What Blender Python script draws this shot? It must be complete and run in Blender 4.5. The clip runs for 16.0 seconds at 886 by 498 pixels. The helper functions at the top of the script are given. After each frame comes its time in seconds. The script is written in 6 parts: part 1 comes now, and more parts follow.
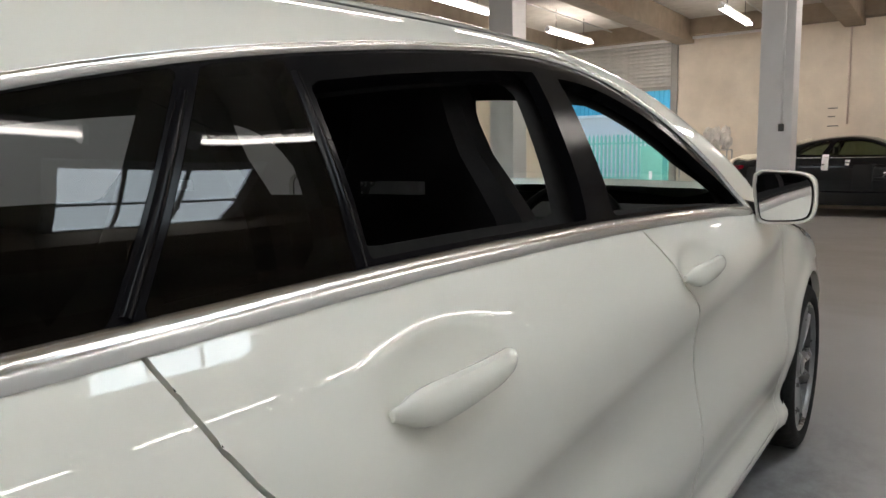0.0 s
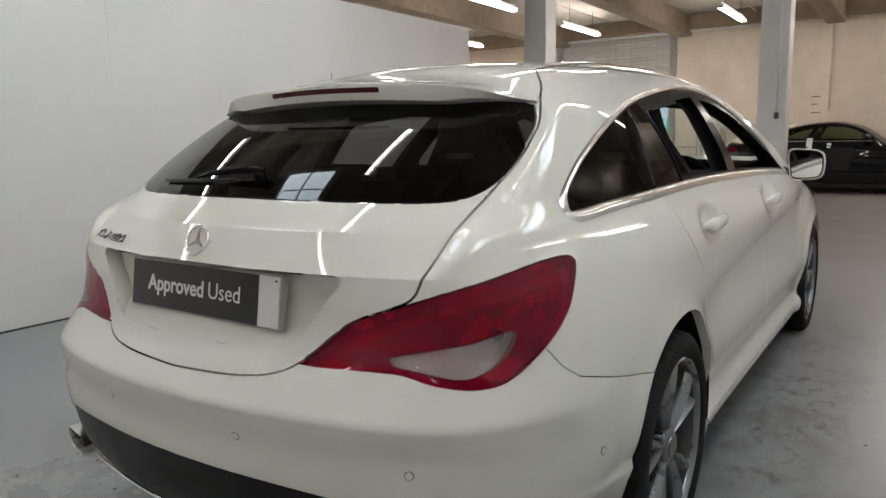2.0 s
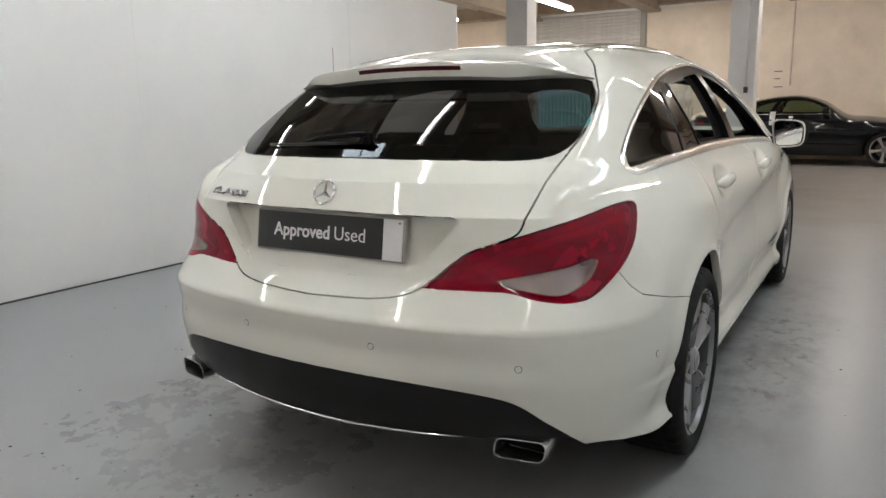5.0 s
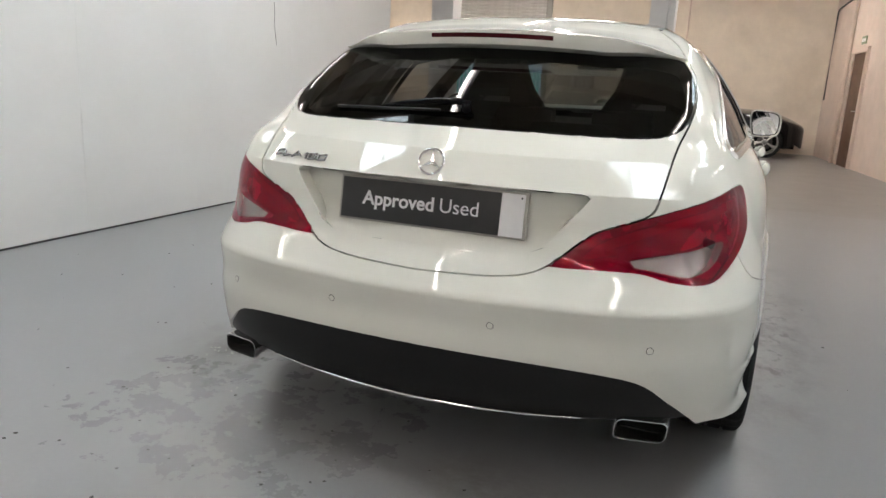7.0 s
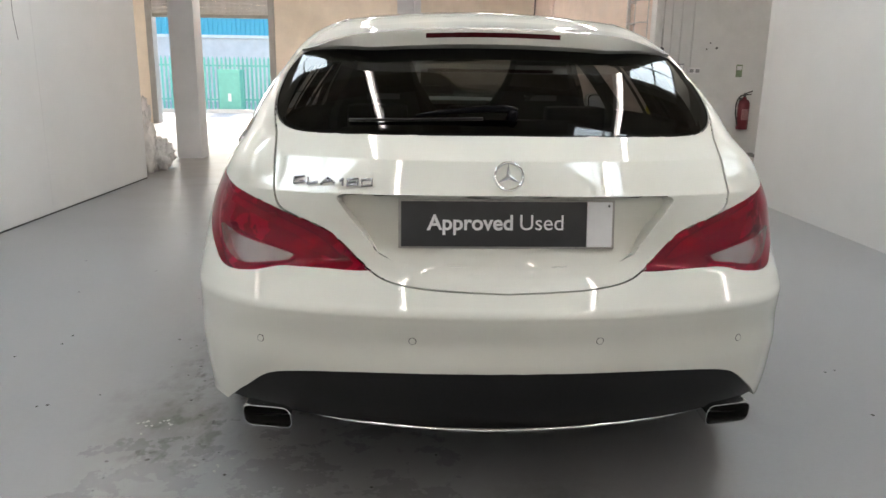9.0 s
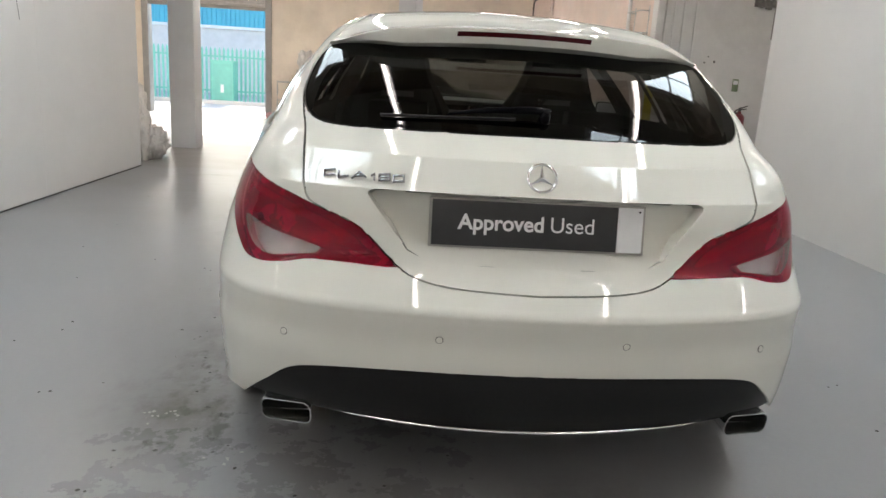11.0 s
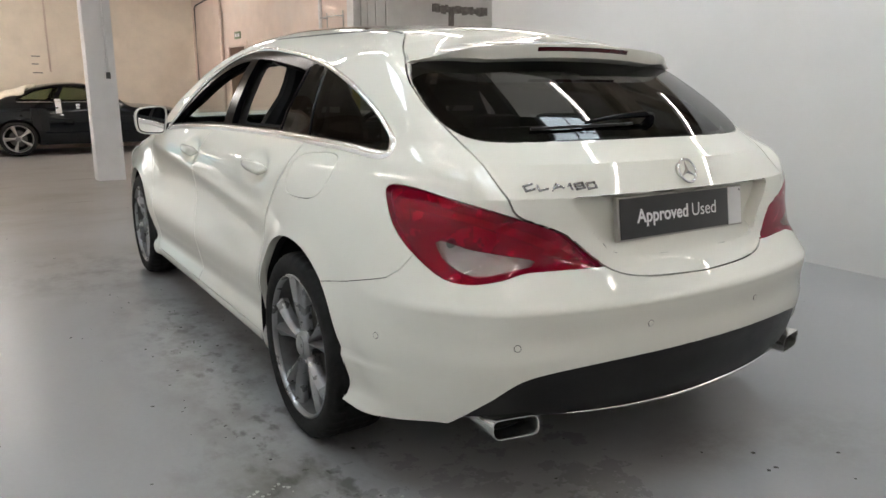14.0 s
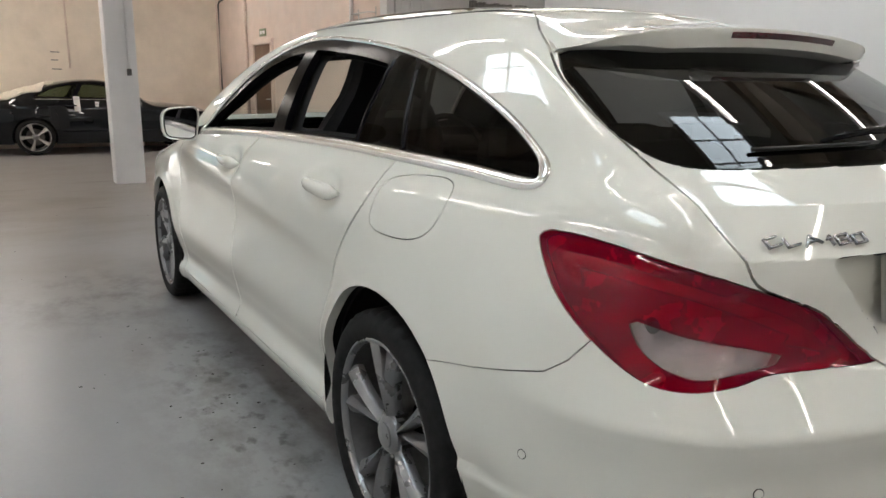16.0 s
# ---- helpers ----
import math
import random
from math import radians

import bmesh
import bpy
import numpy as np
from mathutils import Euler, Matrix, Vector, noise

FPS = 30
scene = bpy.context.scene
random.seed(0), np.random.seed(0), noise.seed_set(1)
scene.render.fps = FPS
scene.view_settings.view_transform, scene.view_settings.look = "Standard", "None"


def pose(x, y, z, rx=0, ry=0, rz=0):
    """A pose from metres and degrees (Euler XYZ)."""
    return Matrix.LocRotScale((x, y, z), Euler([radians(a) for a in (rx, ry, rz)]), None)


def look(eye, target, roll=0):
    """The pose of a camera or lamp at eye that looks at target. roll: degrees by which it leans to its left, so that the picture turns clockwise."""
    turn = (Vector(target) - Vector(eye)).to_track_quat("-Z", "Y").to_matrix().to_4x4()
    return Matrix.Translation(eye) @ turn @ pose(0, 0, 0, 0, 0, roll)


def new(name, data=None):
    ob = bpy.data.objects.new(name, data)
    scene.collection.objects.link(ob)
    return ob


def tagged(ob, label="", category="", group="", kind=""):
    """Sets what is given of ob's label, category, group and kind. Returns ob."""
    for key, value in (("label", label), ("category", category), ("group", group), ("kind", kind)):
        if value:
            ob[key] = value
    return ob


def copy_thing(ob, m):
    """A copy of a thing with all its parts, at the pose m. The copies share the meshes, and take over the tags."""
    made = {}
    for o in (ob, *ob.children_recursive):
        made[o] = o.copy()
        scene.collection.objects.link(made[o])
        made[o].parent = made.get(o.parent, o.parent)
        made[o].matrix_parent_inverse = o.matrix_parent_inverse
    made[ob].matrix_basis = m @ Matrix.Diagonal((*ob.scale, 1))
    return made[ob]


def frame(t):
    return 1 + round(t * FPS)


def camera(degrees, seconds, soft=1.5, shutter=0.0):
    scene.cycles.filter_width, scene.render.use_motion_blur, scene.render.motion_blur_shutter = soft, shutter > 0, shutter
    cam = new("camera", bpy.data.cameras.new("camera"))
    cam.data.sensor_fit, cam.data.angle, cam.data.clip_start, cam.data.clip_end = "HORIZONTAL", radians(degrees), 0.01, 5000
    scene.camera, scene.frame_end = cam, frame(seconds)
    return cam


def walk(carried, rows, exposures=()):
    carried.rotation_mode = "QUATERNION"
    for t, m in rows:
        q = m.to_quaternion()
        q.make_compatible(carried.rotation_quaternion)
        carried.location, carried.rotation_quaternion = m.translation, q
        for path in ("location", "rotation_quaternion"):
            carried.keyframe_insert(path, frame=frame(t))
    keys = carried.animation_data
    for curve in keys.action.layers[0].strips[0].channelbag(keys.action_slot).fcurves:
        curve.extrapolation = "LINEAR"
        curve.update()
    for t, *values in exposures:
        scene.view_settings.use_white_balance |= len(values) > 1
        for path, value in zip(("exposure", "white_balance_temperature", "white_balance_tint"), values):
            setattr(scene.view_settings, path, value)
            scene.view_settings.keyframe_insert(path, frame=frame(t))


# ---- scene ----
cam = camera(64.1, 16.0)
METRES, EYE, TILT, LEAN, TURN = 8.0, 1.5, 0.0, 0.0, 0.0
PATH = [
    (0, (1.279, -0.174, 1.117), (0.125, 1.439, 0.859), -1.1),
    (0.5, (1.349, -0.585, 1.122), (0.208, 1.037, 0.863), -1.3),
    (1, (1.349, -0.989, 1.121), (0.243, 0.658, 0.866), -0.4),
    (1.5, (1.359, -1.42, 1.122), (0.249, 0.216, 0.82), -1.5),
    (2, (1.37, -1.795, 1.136), (0.263, -0.158, 0.828), -0.9),
    (2.5, (1.323, -2.104, 1.127), (0.249, -0.448, 0.8), -0.4),
    (3, (1.307, -2.251, 1.141), (0.26, -0.582, 0.795), -0.9),
    (3.5, (1.312, -2.286, 1.14), (0.277, -0.612, 0.786), -1.0),
    (4, (1.323, -2.291, 1.142), (0.296, -0.614, 0.778), -1.0),
    (6.5, (1.033, -2.403, 1.11), (0.142, -0.668, 0.667), 1.9),
    (7, (0.701, -2.503, 1.114), (0.01, -0.682, 0.66), 3.1),
    (7.5, (0.275, -2.521, 1.131), (-0.12, -0.605, 0.713), 2.3),
    (8, (-0.003, -2.514, 1.14), (-0.117, -0.565, 0.706), 1.1),
    (8.5, (-0.162, -2.492, 1.145), (-0.101, -0.549, 0.675), -0.1),
    (11, (-0.344, -2.462, 1.131), (-0.212, -0.521, 0.667), 3.5),
    (11.5, (-0.737, -2.488, 1.134), (-0.43, -0.563, 0.687), 4.4),
    (12, (-1.055, -2.352, 1.103), (-0.492, -0.481, 0.673), 2.6),
    (12.5, (-1.348, -2.226, 1.102), (-0.541, -0.447, 0.676), 0.2),
    (13, (-1.6, -2.128, 1.123), (-0.625, -0.435, 0.696), -1.6),
    (13.5, (-1.66, -2.099, 1.125), (-0.613, -0.45, 0.696), -0.6),
    (14, (-1.673, -2.096, 1.127), (-0.617, -0.453, 0.699), 0.0),
    (14.5, (-1.675, -2.09, 1.127), (-0.621, -0.444, 0.7), -0.3),
    (15, (-1.677, -2.047, 1.123), (-0.622, -0.403, 0.693), 0.0),
    (15.5, (-1.636, -1.799, 1.113), (-0.584, -0.156, 0.671), 0.1),
    (16, (-1.586, -1.398, 1.124), (-0.563, 0.267, 0.701), 0.7),
]
walk(cam, [(t, look(eye, target, roll)) for t, eye, target, roll in PATH], exposures=[(0, 1.3), (0.5, 1.22), (1.0, 0.95), (1.5, 1.08), (2.0, 1.22), (3.5, 1.41), (6.5, 1.68), (7.5, 1.74), (8.5, 1.68), (11.0, 1.62), (12.0, 1.68), (14.5, 1.60), (16, 1.48)])

# ---- world, sun and the large lights ----
world = bpy.data.worlds.new("sky")
scene.world = world
world.use_nodes = True
sky = world.node_tree.nodes.new("ShaderNodeTexSky")
sky.sky_type, sky.sun_disc = "NISHITA", False
sky.sun_elevation, sky.sun_rotation = radians(24), radians(-5)
world.node_tree.links.new(sky.outputs[0], world.node_tree.nodes["Background"].inputs[0])
world.node_tree.nodes["Background"].inputs[1].default_value = 0.15

sun = new("sun", bpy.data.lights.new("sun", "SUN"))
sun.data.energy, sun.data.angle, sun.data.color = 5.0, radians(0.5), (1.0, 0.95, 0.87)
sun.matrix_world = look((-5, 70, 22.3), (-0.63, 20, 0))

TUBE_POWER = 12.5     # emission of the fluorescent tubes
PANE_POWER = 3.6      # daylight in the frosted roof windows


# ---- materials ----
def surface(name, color, rough=0.5, metal=0.0, coat=0.0, grain=None, stain=None, bump=None, gloss=None, spread=0.0, coat_ior=1.5, spec=0.5):
    """A node material. grain: (scale, amount); stain: (scale, amount, colour, sharpness); bump: (scale, metres); gloss: (scale, amount)."""
    m = bpy.data.materials.new(name)
    m.use_nodes = True
    nt = m.node_tree
    b = nt.nodes["Principled BSDF"]
    b.inputs["Base Color"].default_value = (*color, 1)
    b.inputs["Roughness"].default_value = rough
    b.inputs["Metallic"].default_value = metal
    b.inputs["Coat Weight"].default_value = coat
    b.inputs["Coat Roughness"].default_value = 0.012
    b.inputs["Coat IOR"].default_value = coat_ior
    b.inputs["Specular IOR Level"].default_value = spec
    if coat == 1.0:
        b.inputs["Specular IOR Level"].default_value = 0.0
    m.diffuse_color = (*color, 1)
    if not (grain or stain or bump or gloss or spread):
        return m
    place = nt.nodes.new("ShaderNodeTexCoord").outputs["Object"]

    def noisy(scale, detail=6.0, rough_n=0.6):
        n = nt.nodes.new("ShaderNodeTexNoise")
        n.inputs["Scale"].default_value, n.inputs["Detail"].default_value, n.inputs["Roughness"].default_value = scale, detail, rough_n
        nt.links.new(place, n.inputs["Vector"])
        return n.outputs["Fac"]

    def ranged(value, lo, hi, a, b2):
        r = nt.nodes.new("ShaderNodeMapRange")
        for key, v in zip(("From Min", "From Max", "To Min", "To Max"), (lo, hi, a, b2)):
            r.inputs[key].default_value = v
        nt.links.new(value, r.inputs["Value"])
        return r.outputs["Result"]

    def mixed(fac, a, b2, kind="MIX"):
        x = nt.nodes.new("ShaderNodeMix")
        x.data_type, x.blend_type = "RGBA", kind
        for key, v in ((0, fac), (6, a), (7, b2)):
            if isinstance(v, tuple):
                x.inputs[key].default_value = (*v, 1)
            elif isinstance(v, float):
                x.inputs[key].default_value = v
            else:
                nt.links.new(v, x.inputs[key])
        return x.outputs[2]
    col = color
    if grain:
        scale, amount = grain
        lo, hi = tuple(c * (1 - amount) for c in color), tuple(min(1, c * (1 + amount)) for c in color)
        col = mixed(ranged(noisy(scale, 8), 0.3, 0.7, 0, 1), lo, hi)
    if stain:
        scale, amount, other, sharp = stain
        col = mixed(ranged(noisy(scale, 7, 0.62), 0.5 - 0.02 / sharp + 0.03, 0.5 + 0.12 / sharp + 0.03, 0, amount), col, other)
    if spread:
        info = nt.nodes.new("ShaderNodeObjectInfo").outputs["Random"]
        v = ranged(info, 0, 1, 1 - spread, 1 + spread)
        h = nt.nodes.new("ShaderNodeHueSaturation")
        nt.links.new(v, h.inputs["Value"])
        if isinstance(col, tuple):
            h.inputs["Color"].default_value = (*col, 1)
        else:
            nt.links.new(col, h.inputs["Color"])
        col = h.outputs["Color"]
    if not isinstance(col, tuple):
        nt.links.new(col, b.inputs["Base Color"])
    if gloss:
        nt.links.new(ranged(noisy(gloss[0], 5), 0.35, 0.65, max(0.02, rough - gloss[1]), rough + gloss[1]), b.inputs["Roughness"])
    if bump:
        n = nt.nodes.new("ShaderNodeBump")
        n.inputs["Strength"].default_value, n.inputs["Distance"].default_value = 1.0, bump[1]
        nt.links.new(noisy(bump[0], 6), n.inputs["Height"])
        nt.links.new(n.outputs["Normal"], b.inputs["Normal"])
    return m


def glowing(name, color, power):
    m = bpy.data.materials.new(name)
    m.use_nodes = True
    b = m.node_tree.nodes["Principled BSDF"]
    b.inputs["Base Color"].default_value = (*color, 1)
    b.inputs["Emission Color"].default_value = (*color, 1)
    b.inputs["Emission Strength"].default_value = power
    return m


def painted_floor():
    """Grey floor paint: soft tonal drift, dirty worn patches drawn out along the hall, painted shading about the car,
    and damp glossy ones.
    """
    m = bpy.data.materials.new("painted_concrete_floor")
    m.use_nodes = True
    nt = m.node_tree
    b = nt.nodes["Principled BSDF"]
    place = nt.nodes.new("ShaderNodeTexCoord").outputs["Object"]

    def noisy(scale, detail, rough=0.6, stretch=(1, 1, 1), shift=(0, 0, 0)):
        mp = nt.nodes.new("ShaderNodeMapping")
        mp.inputs["Scale"].default_value, mp.inputs["Location"].default_value = stretch, (shift[0], shift[1], 0.37)
        n = nt.nodes.new("ShaderNodeTexNoise")
        n.inputs["Scale"].default_value, n.inputs["Detail"].default_value, n.inputs["Roughness"].default_value = scale, detail, rough
        nt.links.new(place, mp.inputs["Vector"])
        nt.links.new(mp.outputs["Vector"], n.inputs["Vector"])
        return n.outputs["Fac"]

    def ranged(value, lo, hi, a=0.0, c=1.0):
        r = nt.nodes.new("ShaderNodeMapRange")
        for key, v in zip(("From Min", "From Max", "To Min", "To Max"), (lo, hi, a, c)):
            r.inputs[key].default_value = v
        nt.links.new(value, r.inputs["Value"])
        return r.outputs["Result"]

    def times(a, c):
        x = nt.nodes.new("ShaderNodeMath")
        x.operation = "MULTIPLY"
        nt.links.new(a, x.inputs[0])
        nt.links.new(c, x.inputs[1])
        return x.outputs[0]

    def mixed(fac, a, c):
        x = nt.nodes.new("ShaderNodeMix")
        x.data_type = "RGBA"
        nt.links.new(fac, x.inputs[0])
        for key, v in ((6, a), (7, c)):
            if isinstance(v, tuple):
                x.inputs[key].default_value = (*v, 1)
            else:
                nt.links.new(v, x.inputs[key])
        return x.outputs[2]
    base = mixed(ranged(noisy(0.35, 3), 0.2, 0.8), (0.275, 0.277, 0.281), (0.324, 0.326, 0.330))
    base = mixed(ranged(noisy(60, 4), 0.3, 0.75, 0.0, 0.16), base, (0.24, 0.24, 0.24))

    def lane(middle, stretch, near, far, least):              # dirt gathers where cars stand and pass; the widest patch carries shade too
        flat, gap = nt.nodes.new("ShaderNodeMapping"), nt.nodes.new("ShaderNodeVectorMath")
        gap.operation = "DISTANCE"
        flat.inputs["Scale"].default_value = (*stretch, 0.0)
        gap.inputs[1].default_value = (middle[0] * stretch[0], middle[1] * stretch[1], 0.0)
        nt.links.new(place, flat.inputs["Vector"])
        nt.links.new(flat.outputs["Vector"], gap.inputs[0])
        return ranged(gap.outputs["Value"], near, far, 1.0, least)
    # dirt film plus the car's own shading, both painted into the floor colour
    film_shade = times(lane((-0.2, 1.7), (1.0, 0.38), 0.8, 1.7, 0.0), ranged(noisy(1.5, 6, 0.6, (1.4, 0.8, 1), (3.1, 1.7, 0)), 0.38, 0.70, 0.0, 0.36))
    base = mixed(film_shade, base, (0.165, 0.16, 0.145))
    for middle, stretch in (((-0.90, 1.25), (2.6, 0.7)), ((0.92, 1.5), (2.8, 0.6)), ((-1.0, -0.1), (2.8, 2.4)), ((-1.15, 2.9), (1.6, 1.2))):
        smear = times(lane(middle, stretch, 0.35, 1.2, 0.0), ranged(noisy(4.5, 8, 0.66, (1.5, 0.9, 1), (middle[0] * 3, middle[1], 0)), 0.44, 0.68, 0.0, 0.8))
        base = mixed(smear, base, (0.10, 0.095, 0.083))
    for middle, stretch in (((-0.89, 6.30), (4.2, 20)), ((-1.64, 6.44), (4.2, 22)), ((-1.62, 8.06), (3.5, 18)), ((-0.6, 8.6), (3.0, 12)), ((-2.3, 5.2), (5.0, 16))):
        scrape = times(lane(middle, stretch, 0.2, 1.0, 0.0), ranged(noisy(9, 5), 0.3, 0.55, 0.0, 0.85))
        base = mixed(scrape, base, (0.07, 0.062, 0.055))
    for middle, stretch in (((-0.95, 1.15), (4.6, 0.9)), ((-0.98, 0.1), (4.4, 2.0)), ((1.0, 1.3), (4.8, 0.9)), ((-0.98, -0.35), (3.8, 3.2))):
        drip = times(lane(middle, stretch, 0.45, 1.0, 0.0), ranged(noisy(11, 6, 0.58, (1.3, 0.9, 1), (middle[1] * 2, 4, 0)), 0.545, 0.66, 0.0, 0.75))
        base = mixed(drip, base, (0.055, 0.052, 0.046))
    for middle, stretch, much in (((0.20, -0.74), (3.2, 4.6), 0.75), ((-0.36, -0.84), (2.8, 3.8), 0.45), ((-1.04, -0.22), (3.0, 3.0), 0.6), ((0.62, -0.95), (2.6, 3.6), 0.5)):
        oily = times(lane(middle, stretch, 0.1, 1.0, 0.0), ranged(noisy(9.0, 7, 0.72, (1, 1.3, 1), (middle[0] * 5, 2, 0)), 0.30, 0.78, 0.0, much))
        base = mixed(oily, base, (0.118, 0.116, 0.088))
    brown = times(lane((-1.4, 8.0), (0.42, 0.30), 0.6, 1.8, 0.0), ranged(noisy(0.9, 7, 0.6, (1.0, 1.8, 1), (5, 2, 0)), 0.42, 0.68, 0.0, 0.85))
    base = mixed(brown, base, (0.17, 0.145, 0.12))
    split = nt.nodes.new("ShaderNodeSeparateXYZ")
    nt.links.new(place, split.inputs[0])
    bare = times(ranged(split.outputs["Y"], 5.66, 5.76), ranged(noisy(1.4, 3), 0.25, 0.40, 0.75, 1.0))
    dusty = mixed(ranged(noisy(2.2, 8, 0.65, shift=(2, 9, 0)), 0.3, 0.7), (0.235, 0.215, 0.195), (0.34, 0.32, 0.295))
    worn = nt.nodes.new("ShaderNodeMix")
    worn.data_type = "RGBA"
    worn.inputs[0].default_value = 0.45
    nt.links.new(base, worn.inputs[6])
    nt.links.new(dusty, worn.inputs[7])
    base = mixed(bare, base, worn.outputs[2])                # the paint ends where the bay does; bare dusty concrete beyond
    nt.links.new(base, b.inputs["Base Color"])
    damp = times(lane((-0.70, -0.70), (1.2, 1.6), 0.2, 1.3, 0.0), ranged(noisy(7.0, 7, 0.7, shift=(7, 3, 0)), 0.40, 0.85))
    gloss = nt.nodes.new("ShaderNodeMix")
    gloss.inputs[3].default_value = 0.17
    nt.links.new(damp, gloss.inputs[0])
    nt.links.new(ranged(noisy(0.8, 2, shift=(1, 5, 0)), 0.2, 0.8, 0.275, 0.325), gloss.inputs[2])
    matt = nt.nodes.new("ShaderNodeMix")
    matt.inputs[3].default_value = 0.33
    nt.links.new(bare, matt.inputs[0])
    nt.links.new(gloss.outputs[0], matt.inputs[2])
    nt.links.new(matt.outputs[0], b.inputs["Roughness"])
    b.inputs["Specular IOR Level"].default_value = 0.38
    m.diffuse_color = (0.31, 0.315, 0.325, 1)
    return m


FLOOR = painted_floor()
WHITE_BOARD = surface("white_painted_board", (0.74, 0.74, 0.735), 0.55, grain=(1.2, 0.035), stain=(0.5, 0.10, (0.6, 0.6, 0.59), 1.0), bump=(30, 0.0004))
CREAM_WALL = surface("cream_painted_block", (0.83, 0.745, 0.64), 0.7, grain=(3, 0.06), stain=(0.7, 0.3, (0.55, 0.46, 0.36), 1.0), bump=(20, 0.002))
PINK_WALL = surface("faded_pink_plaster", (0.70, 0.58, 0.51), 0.7, grain=(3, 0.07), stain=(0.8, 0.35, (0.70, 0.66, 0.62), 1.0), bump=(18, 0.002))
GREY_WHITE = surface("white_painted_brick", (0.70, 0.70, 0.69), 0.6, grain=(4, 0.05), stain=(0.9, 0.3, (0.5, 0.49, 0.47), 1.0), bump=(16, 0.002))
SLAB = surface("bare_concrete_ceiling", (0.48, 0.45, 0.40), 0.8, grain=(4, 0.12), stain=(0.8, 0.4, (0.26, 0.21, 0.16), 1.0), bump=(12, 0.004))
BEAM = surface("concrete_beam", (0.30, 0.24, 0.18), 0.8, grain=(5, 0.14), stain=(1.2, 0.4, (0.2, 0.16, 0.12), 1.0), bump=(14, 0.004))
COLUMN = surface("white_gloss_column_paint", (0.78, 0.78, 0.79), 0.4, grain=(4, 0.03), stain=(1.5, 0.15, (0.6, 0.6, 0.6), 1.0), bump=(25, 0.001))
STEEL = surface("galvanised_steel", (0.52, 0.52, 0.51), 0.38, metal=0.8, grain=(9, 0.10), gloss=(6, 0.1))
SHUTTER = surface("pale_shutter_steel", (0.60, 0.59, 0.57), 0.42, metal=0.25, grain=(9, 0.10), gloss=(6, 0.08))
JAMB = surface("grey_painted_steel", (0.36, 0.35, 0.33), 0.5, grain=(6, 0.1))
DARK_METAL = surface("dark_painted_metal", (0.05, 0.05, 0.05), 0.45, grain=(12, 0.2))
TUBE = glowing("fluorescent_tube", (1.0, 0.925, 0.86), TUBE_POWER)
PANE = glowing("daylight_pane", (0.80, 0.92, 1.0), PANE_POWER)
YARD = surface("sunlit_concrete_yard", (0.62, 0.60, 0.57), 0.85, grain=(2, 0.06), stain=(0.4, 0.3, (0.55, 0.53, 0.49), 1.0), bump=(9, 0.004))
FENCE_GREEN = surface("green_fence_paint", (0.16, 0.46, 0.38), 0.5, grain=(5, 0.1), spread=0.12)
BLUE_CLAD = surface("blue_cladding", (0.10, 0.45, 0.60), 0.5, grain=(1.5, 0.06))
PALE_BRICK = surface("pale_pink_render", (0.72, 0.66, 0.66), 0.8, grain=(3, 0.08))


# ---- small builders ----
def box_into(bm, lo, hi, bevel=0.0):
    made = bmesh.ops.create_cube(bm, size=1.0)["verts"]
    for v in made:
        v.co = Vector([(lo[i] + hi[i]) / 2 + v.co[i] * (hi[i] - lo[i]) for i in range(3)])
    if bevel:
        edges = list({e for v in made for e in v.link_edges})
        bmesh.ops.bevel(bm, geom=edges, offset=bevel, segments=2, affect="EDGES", profile=0.7)


def cyl_into(bm, a, b, r, r2=None, n=16):
    a, b = Vector(a), Vector(b)
    turn = (b - a).to_track_quat("Z", "Y").to_matrix().to_4x4()
    made = bmesh.ops.create_cone(bm, cap_ends=True, segments=n, radius1=r, radius2=r if r2 is None else r2, depth=(b - a).length)["verts"]
    bmesh.ops.transform(bm, matrix=Matrix.Translation((a + b) / 2) @ turn, verts=made)


def tube_into(bm, pts, r, n=10):
    """A round tube along a line of points."""
    pts = [Vector(p) for p in pts]
    rings = []
    for i, p in enumerate(pts):
        d = (pts[min(i + 1, len(pts) - 1)] - pts[max(i - 1, 0)]).normalized()
        q = d.to_track_quat("Z", "Y")
        rr = r[i] if isinstance(r, (list, tuple)) else r
        rings.append([bm.verts.new(p + q @ Vector((rr * math.cos(k * math.tau / n), rr * math.sin(k * math.tau / n), 0))) for k in range(n)])
    for a, b in zip(rings, rings[1:]):
        for k in range(n):
            bm.faces.new((a[k], a[(k + 1) % n], b[(k + 1) % n], b[k]))
    bm.faces.new(rings[0][::-1]), bm.faces.new(rings[-1])


def prism_into(bm, outline, lo, hi, axis=1):
    """A flat outline drawn out along an axis. outline: points of the two other axes."""
    def at(p, d):
        q = [p[0], p[1]]
        q.insert(axis, d)
        return q
    a = [bm.verts.new(at(p, lo)) for p in outline]
    b = [bm.verts.new(at(p, hi)) for p in outline]
    n = len(a)
    for k in range(n):
        bm.faces.new((a[k], a[(k + 1) % n], b[(k + 1) % n], b[k]))
    bm.faces.new(a[::-1]), bm.faces.new(b)
    bmesh.ops.recalc_face_normals(bm, faces=bm.faces)


def smooth_by_angle(bm, degrees=32):
    for f in bm.faces:
        f.smooth = True
    for e in bm.edges:
        if len(e.link_faces) == 2 and e.calc_face_angle(0) > radians(degrees):
            e.smooth = False


